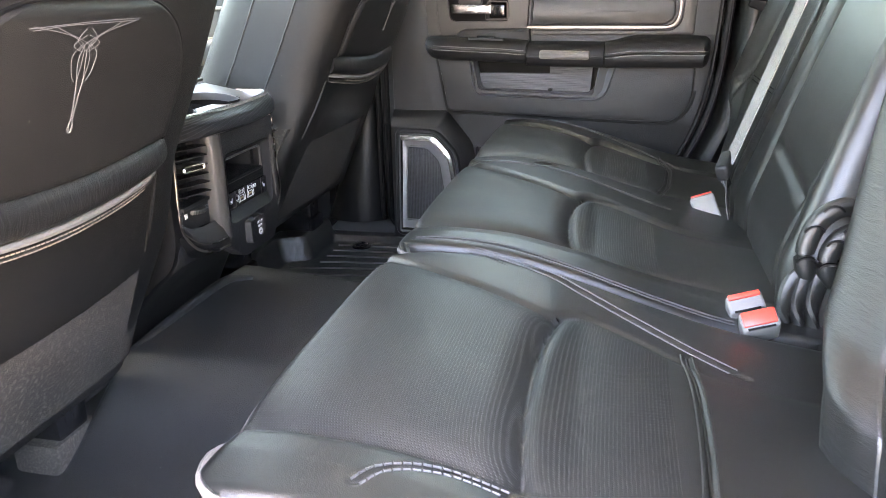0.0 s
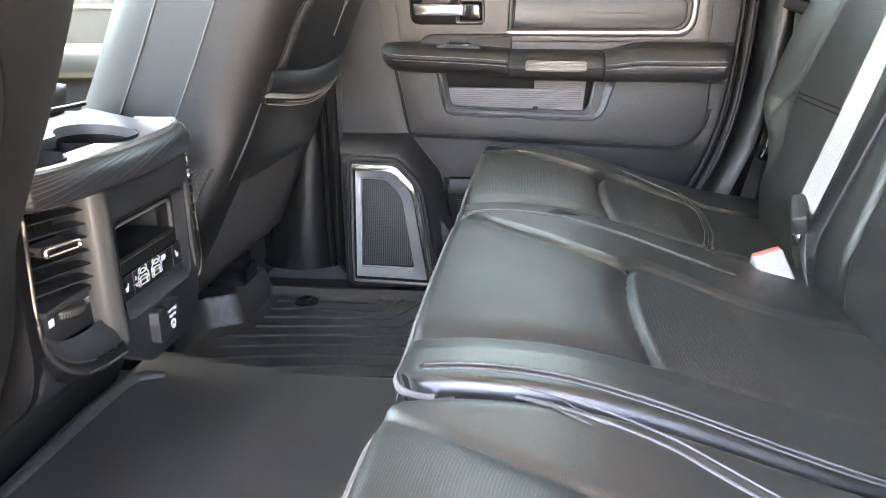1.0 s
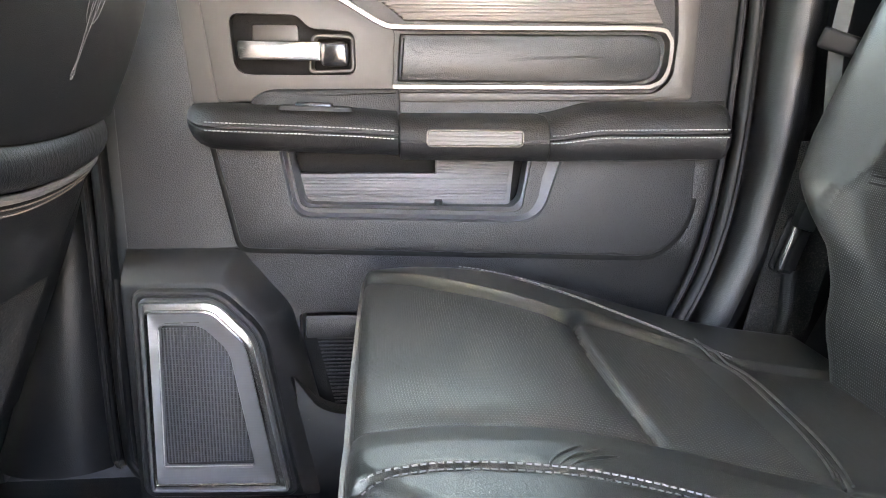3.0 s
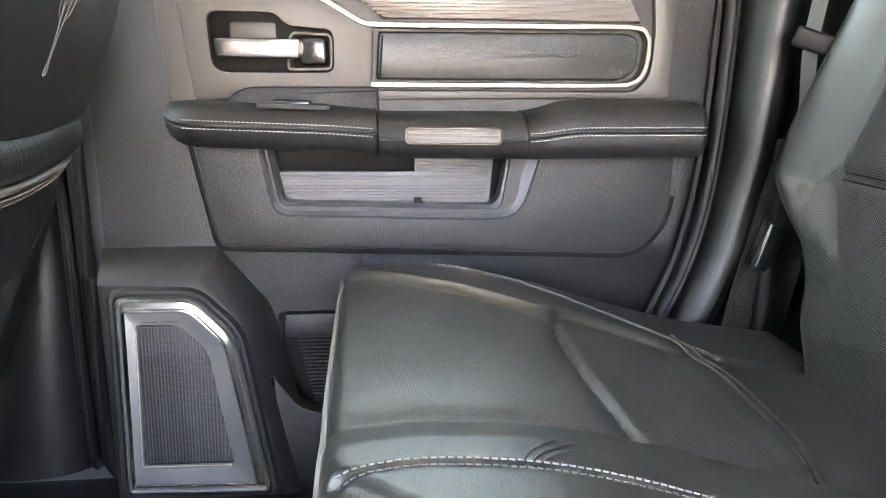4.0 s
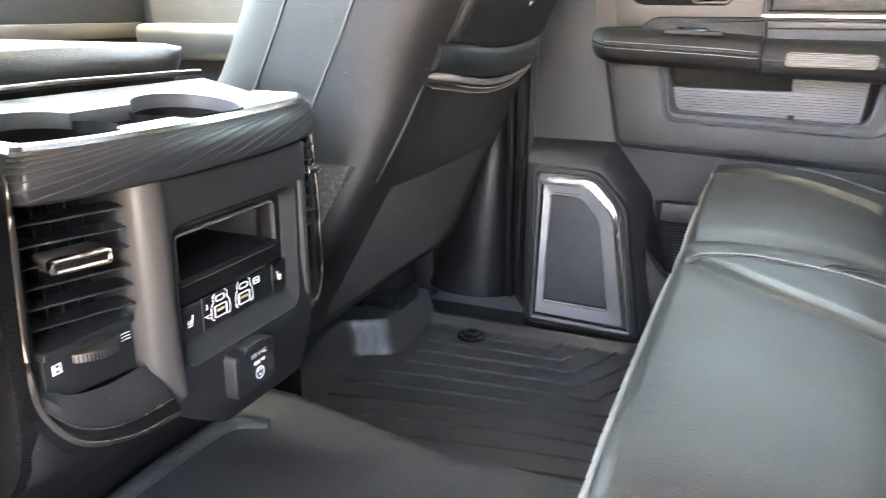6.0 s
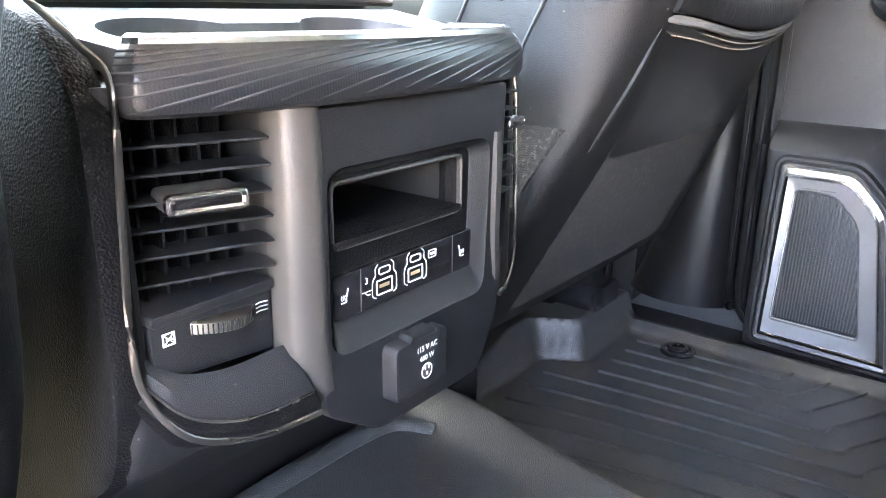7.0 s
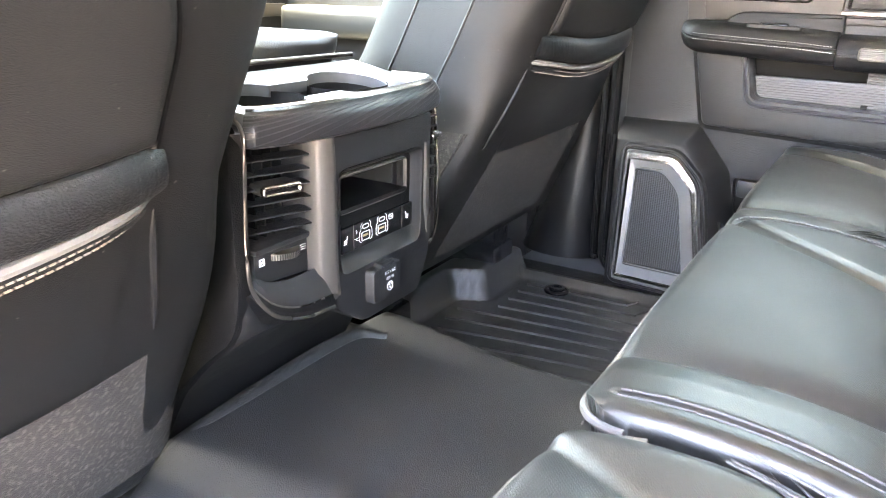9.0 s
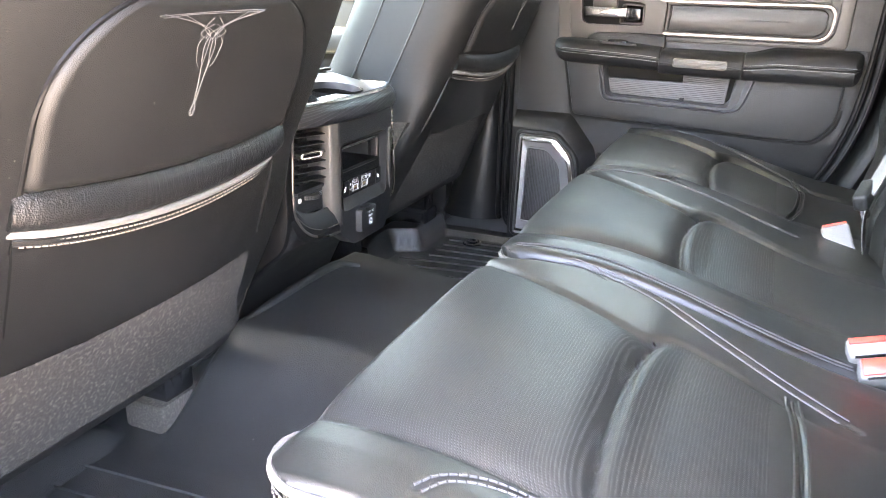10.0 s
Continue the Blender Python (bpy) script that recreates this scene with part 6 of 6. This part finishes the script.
    for k in range(3):
        part("mark", tube(bmesh.new(), [V3(1.037, 0.3345 + k * 0.0024, -0.0095), V3(1.040, 0.335 + k * 0.0024, -0.0095), V3(1.045, 0.3345 + k * 0.0024, -0.0095)], 0.0004, n=5), WHITE_MARK, t, "printed open vent mark")
    # bowl under the wheel
    def curve(pts):
        return glide([C(*p) for p in pts], 6)
    rim0 = curve([(0.971, 0.332, -0.014), (0.985, 0.319, -0.008), (1.010, 0.3135, -0.003), (1.049, 0.313, -0.003)])
    rim1 = curve([(0.967, 0.318, -0.008), (0.984, 0.298, 0.003), (1.016, 0.2865, 0.009), (1.058, 0.285, 0.012)])
    rim2 = curve([(0.962, 0.312, -0.008), (0.980, 0.289, 0.003), (1.015, 0.2755, 0.009), (1.062, 0.272, 0.012)])
    b = bmesh.new()
    loft(b, [rim0, [p.lerp(q, 0.5) + Vector((0.003, 0, 0)) for p, q in zip(rim0, rim1)], rim1], closed=False)
    part("vent_bowl", b, PLASTIC, t, "curved satin lower vent trim")
    b = bmesh.new()
    loft(b, [rim1, [p.lerp(q, 0.5) + Vector((0.002, 0, 0)) for p, q in zip(rim1, rim2)], rim2, [p + Vector((-0.02, 0, -0.012)) for p in rim2]], closed=False)
    part("vent_sill", b, PLASTIC_DARK, t, "black sill under the vent")
    part("bright_line", tube(bmesh.new(), [p + Vector((0.0008, 0, 0)) for p in rim1], 0.0009, n=6), EDGE_LINE, t, "dark satin edge line")
    # bright lines round the vent and the rear corner
    left = glide([C(0.958, 0.498, -0.055), C(0.963, 0.478, -0.022), C(0.968, 0.460, -0.008), C(0.965, 0.40, -0.007), C(0.9625, 0.345, -0.007), C(0.966, 0.314, -0.005), C(0.982, 0.288, 0.005), C(1.02, 0.2735, 0.010), C(1.062, 0.270, 0.012)], 6)
    part("bright_line", tube(bmesh.new(), left, 0.0013, 0.0020, n=8), EDGE_LINE, t, "dark satin edge line")
    right = glide([C(1.290, 0.470, -0.022), C(1.300, 0.456, -0.018), C(1.302, 0.40, -0.014), C(1.302, 0.345, -0.012), C(1.297, 0.306, -0.008), C(1.28, 0.287, -0.002), C(1.262, 0.281, 0.002)], 6)
    part("bright_line", tube(bmesh.new(), right, 0.0015, 0.0022, n=8), EDGE_LINE, t, "dark satin edge line")
    for k in range(7):
        part("slat", boxed((CON_X - 0.03, 1.257, 0.4345 - k * 0.0125), (CON_X - 0.004, 1.287, 0.4365 - k * 0.0125), 0.0006, 1), PLASTIC, t, "thin black vent slat")
    part("vent_tab", slab(bmesh.new(), rounded([(1.262, 0.410), (1.284, 0.410), (1.284, 0.418), (1.262, 0.418)], 0.003), V3, -0.01, 0.006, 0.002), CHROME, t, "silver vent tab")
    # charging strip
    part("switch_strip", slab(bmesh.new(), rounded([(1.0785, 0.3185), (1.2145, 0.3185), (1.2155, 0.346), (1.0785, 0.346)], 0.003), CW, -0.012, -0.002, 0.0008), PLASTIC_GLOSS, t, "gloss black switch strip")
    for y in (1.102, 1.193):
        part("switch_joint", boxed((CON_X + 0.0068, y - 0.0003, 0.319), (CON_X + 0.0074, y + 0.0003, 0.346)), PLASTIC_SATIN, t)
    W = lambda a, b, d: (CON_X + 0.007 + d, a, b)
    for yc in (1.123, 1.153):
        c_port = rounded([(yc - 0.0055, 0.3375), (yc + 0.0055, 0.3375), (yc + 0.0055, 0.3425), (yc - 0.0055, 0.3425)], 0.0024)
        b = bmesh.new()
        frame_ring(b, c_port, inset(c_port, 0.0007), W, -0.004, 0.0008, 0.0002)
        port = part("charging_port", b, PORT_METAL, t, "small oval charging port")
        a_port = rounded([(yc - 0.0075, 0.3245), (yc + 0.0075, 0.3245), (yc + 0.0075, 0.3345), (yc - 0.0075, 0.3345)], 0.0015)
        b = bmesh.new()
        frame_ring(b, a_port, inset(a_port, 0.0008), W, -0.004, 0.0008, 0.0002)
        port2 = part("charging_port", b, PORT_METAL, t, "rectangular charging port")
        part("port_tongue", boxed((CON_X + 0.003, yc - 0.0045, 0.329), (CON_X + 0.0073, yc + 0.0045, 0.3312)), BRASS, port2)
        for s in (1, -1):
            line = glide([W(yc + s * 0.006, 0.345, 0.0004), W(yc + s * 0.0085, 0.3425, 0.0004), W(yc + s * 0.0085, 0.338, 0.0004), W(yc + s * 0.011, 0.3345, 0.0004), W(yc + s * 0.011, 0.3255, 0.0004), W(yc + s * 0.008, 0.3235, 0.0004)], 4)
            part("mark", tube(bmesh.new(), line, 0.00030, n=5), WHITE_MARK, t, "white printed outline")
    face = Matrix(((0, 0, 1, CON_X + 0.0076), (1, 0, 0, 0), (0, 1, 0, 0), (0, 0, 0, 1)))
    lettering("3", 0.006, Matrix.Translation((0, 1.1065, 0.337)) @ face, "mark", WHITE_MARK, t, "printed numeral")
    part("mark", tube(bmesh.new(), [W(1.103, 0.330, 0.0004), W(1.111, 0.330, 0.0004)], 0.0003, n=5), WHITE_MARK, t)
    part("mark", tube(bmesh.new(), [W(1.105, 0.330, 0.0004), W(1.1075, 0.3275, 0.0004), W(1.110, 0.3275, 0.0004)], 0.0003, n=5), WHITE_MARK, t)
    sq = rounded([(1.1665, 0.336), (1.1745, 0.336), (1.1745, 0.3415), (1.1665, 0.3415)], 0.001)
    b = bmesh.new()
    frame_ring(b, sq, inset(sq, 0.0004), W, -0.001, 0.0006, 0.0001)
    part("mark", b, WHITE_MARK, t)
    lettering("USB", 0.0028, Matrix.Translation((0, 1.1705, 0.3388)) @ face, "mark", WHITE_MARK, t, "printed letters")
    for y, s in ((1.088, 1), (1.203, -1)):
        part("mark", tube(bmesh.new(), glide([W(y + s * 0.003, 0.337, 0.0004), W(y + s * 0.0015, 0.332, 0.0004), W(y + s * 0.001, 0.329, 0.0004), W(y - s * 0.003, 0.329, 0.0004)], 4), 0.0004, n=5), WHITE_MARK, t, "printed heated seat mark")
        for k in range(3):
            part("mark", tube(bmesh.new(), glide([W(y - s * (0.0022 - k * 0.0014), 0.3305, 0.0004), W(y - s * (0.0028 - k * 0.0014), 0.332, 0.0004), W(y - s * (0.0022 - k * 0.0014), 0.3335, 0.0004)], 3), 0.0003, n=4), WHITE_MARK, t)
    # power outlet with its flap
    o = thing("power_outlet", (-0.47, 1.15, 0.25), "black flap of the power outlet under the console", "power outlet")
    Q = lambda a, b, d: (-0.478 + d, a, b)
    flap = rounded([(1.117, 0.2525), (1.170, 0.2525), (1.170, 0.2915), (1.160, 0.2915), (1.157, 0.2945), (1.134, 0.2945), (1.131, 0.2915), (1.117, 0.2915)], [0.006, 0.006, 0.006, 0.001, 0.001, 0.001, 0.001, 0.006])
    part("flap", slab(bmesh.new(), flap, Q, -0.02, 0.012, 0.003), PLASTIC, o, "black plastic flap")
    face = Matrix(((0, 0, 1, -0.4657), (1, 0, 0, 0), (0, 1, 0, 0), (0, 0, 0, 1)))
    lettering("115 V AC", 0.0053, Matrix.Translation((0, 1.147, 0.2835)) @ face, "mark", WHITE_MARK, o, "printed letters")
    lettering("400 W", 0.0053, Matrix.Translation((0, 1.147, 0.2765)) @ face, "mark", WHITE_MARK, o, "printed letters")
    Q2 = lambda a, b, d: (-0.4658 + d, a, b)
    part("mark", tube(bmesh.new(), [Q2(1.147 + 0.0052 * math.cos(k * math.pi / 10), 0.2665 + 0.0052 * math.sin(k * math.pi / 10), 0) for k in range(20)], 0.0004, n=5, closed=True), WHITE_MARK, o, "printed socket mark")
    for s in (1, -1):
        part("mark", tube(bmesh.new(), [Q2(1.147 + s * 0.0018, 0.268, 0), Q2(1.147 + s * 0.0018, 0.271, 0)], 0.0005, n=5), WHITE_MARK, o)
    part("mark", tube(bmesh.new(), [Q2(1.147, 0.264, 0), Q2(1.147, 0.2657, 0)], 0.0008, n=5), WHITE_MARK, o)
    # wrapped top band, cup tray and lid
    plan = glide([(-0.497, 0.9695), (-0.4905, 0.9725), (-0.485, 0.979), (-0.474, 1.01), (-0.466, 1.07), (-0.464, 1.134), (-0.468, 1.20), (-0.478, 1.26), (-0.494, 1.292), (-0.515, 1.303), (-0.56, 1.303)], 6)
    plan = [(p.x, p.y) for p in [Vector((a, b, 0)) for a, b in [(q[0], q[1]) for q in plan]]] if not isinstance(plan[0], Vector) or len(plan[0]) == 2 else [(p.x, p.y) for p in plan]
    prof = [(-0.03, 0.446), (-0.006, 0.446), (-0.001, 0.4485), (0.001, 0.453), (0.0, 0.466), (-0.004, 0.474), (-0.009, 0.4785)]

    def outward(i):
        a, c = Vector(plan[max(i - 1, 0)]), Vector(plan[min(i + 1, len(plan) - 1)])
        d = (c - a).normalized()
        return Vector((d.y, -d.x))
    rings = []
    for i, (x, y) in enumerate(plan):
        n = outward(i)
        rings.append([(x + n.x * o, y + n.y * o, z) for o, z in prof])
    b = bmesh.new()
    loft(b, rings, closed=False)
    band = part("wrapped_band", b, WRAP, t, "dark grey wrapped band with fine silver lines")
    for k in range(17):
        y0 = 0.80 + k * 0.0285
        run = []
        for i, (x, y) in enumerate(plan):
            if y < y0:
                continue
            z = 0.449 + 0.036 * (1 - math.exp(-(y - y0) / 0.13))
            if z > 0.4765:
                break
            n = outward(i)
            o = float(np.interp(z, [0.446, 0.453, 0.466, 0.474, 0.4785], [-0.003, 0.001, 0.0, -0.004, -0.009])) + 0.0002
            run.append((x + n.x * o, y + n.y * o, z))
        if len(run) > 3:
            part("inlay_line", tube(bmesh.new(), run, 0.0004, 0.0007, n=5), INLAY, band)
    b = bmesh.new()
    rim = [[(x + outward(i).x * o, y + outward(i).y * o, z) for i, (x, y) in enumerate(plan)] for o, z in ((-0.0085, 0.478), (-0.0095, 0.4810), (-0.013, 0.4825), (-0.017, 0.4805), (-0.018, 0.474))]
    loft(b, rim, closed=False)
    part("tray_rim", b, CHROME, t, "bright tray rim")
    inner_plan = [(x + outward(i).x * -0.017, y + outward(i).y * -0.017) for i, (x, y) in enumerate(plan)]
    out = [(min(max(x, -0.625), -0.48), min(max(y, 0.962), 1.298)) for x, y in inner_plan] + [(-0.625, 1.296), (-0.625, 0.964)]
    TP = lambda a, b, d: (a, b, 0.471 + (-0.485 - a) * 0.15 + d)
    b = slab(bmesh.new(), out, TP, -0.012, 0.0, 0.001)
    holes = [slab(bmesh.new(), [(cx + 0.043 * math.cos(k * math.pi / 16), cy + 0.047 * math.sin(k * math.pi / 16)) for k in range(32)], TP, -0.08, 0.02, 0.0005) for cx, cy in ((-0.549, 1.045), (-0.549, 1.185))]
    b = cut(b, holes + [boxed((-0.572, 1.06, 0.40), (-0.526, 1.17, 0.55))])
    tray = part("cup_tray", b, TRAY_SATIN, t, "dark satin cup holder tray", angle=30)
    for cy in (1.045, 1.185):
        bb = bmesh.new()
        loft(bb, [[(-0.549 + r * math.cos(k * math.pi / 16), cy + (r + 0.006) * math.sin(k * math.pi / 16), z) for k in range(32)] for r, z in ((0.0435, 0.478), (0.042, 0.452), (0.039, 0.4495), (0.001, 0.4495))])
        part("cup_well", bb, PLASTIC_DARK, tray, "dark cup well")
    b = bmesh.new()
    slab(b, rounded([(-1.20, 0.015), (-0.662, 0.015), (-0.642, 0.10), (-0.607, 0.17), (-0.557, 0.225), (-0.512, 0.262), (-0.500, 0.30), (-0.500, 0.455), (-0.53, 0.490), (-0.60, 0.503), (-1.20, 0.51)], [0, 0, 0.02, 0.02, 0.03, 0.02, 0.02, 0.015, 0.02, 0.02, 0]), lambda a, b, d: (a, 0.969 - d, b), 0.0, 0.016, 0.006)
    part("side_panel", b, PLASTIC_DARK, t, "padded black side panel")
    part("console_top", boxed((-1.25, 0.957, 0.455), (-0.627, 1.304, 0.488), 0.006), PLASTIC, t, "black console top")
    part("bright_line", tube(bmesh.new(), [(-0.632, 0.958, 0.497), (-0.637, 1.134, 0.499), (-0.632, 1.302, 0.497)], 0.003, n=8), SILVER, t, "silver edge line")
    for nm, bm, mat, lb in pad((-1.10, -0.645), (0.957, 1.318), 0.04, lambda U, V: 0.527 - 0.10 * (V - 1.134) ** 2, lambda U, V, H: (U, V, H), res=0.012, skirt=0.025, tuck=0.004, edge=(0.02, 0.02, 0.02, 0.02), base=("armrest_lid", LEATHER_FINE, "padded black leather armrest lid")):
        part(nm, bm, mat, t, lb, angle=60)
    return t


console()


# ---- front of the cab ----
def dash():
    t = thing("dashboard", (-1.5, MID, 0.5), "dark dashboard at the front of the cab", "dashboard")
    rings = []
    for x, z0, z1 in ((-1.71, 0.05, 0.74), (-1.50, 0.10, 0.76), (-1.40, 0.14, 0.72), (-1.35, 0.20, 0.62), (-1.36, 0.25, 0.50)):
        rings.append([(x, y, z) for y, z in rounded([(NEAR + 0.02, z0), (FAR - 0.02, z0), (FAR - 0.02, z1), (NEAR + 0.02, z1)], 0.05)])
    b = bmesh.new()
    loft(b, rings, cap0=True, cap1=True)
    part("dash_body", b, PLASTIC, t)
    part("dash_trim", boxed((-1.362, 1.35, 0.50), (-1.345, 1.98, 0.53), 0.004), SILVER, t, "silver trim bar")


dash()


def front_door():
    t = thing("door_2", (-1.0, 2.0, 0.0), "closed dark front door with armrest", "door", kind="structure")
    part("door_skin", boxed((-1.40, 2.0, 0.0), (-0.68, 2.05, 0.80), 0.004), PLASTIC_GREY, t)
    part("armrest", boxed((-1.30, 1.90, 0.46), (-0.74, 2.0, 0.53), 0.02, 3), LEATHER_FINE, t)
    part("silver_strip", boxed((-1.32, 1.992, 0.60), (-0.75, 2.0, 0.61), 0.002), SILVER, t)


front_door()
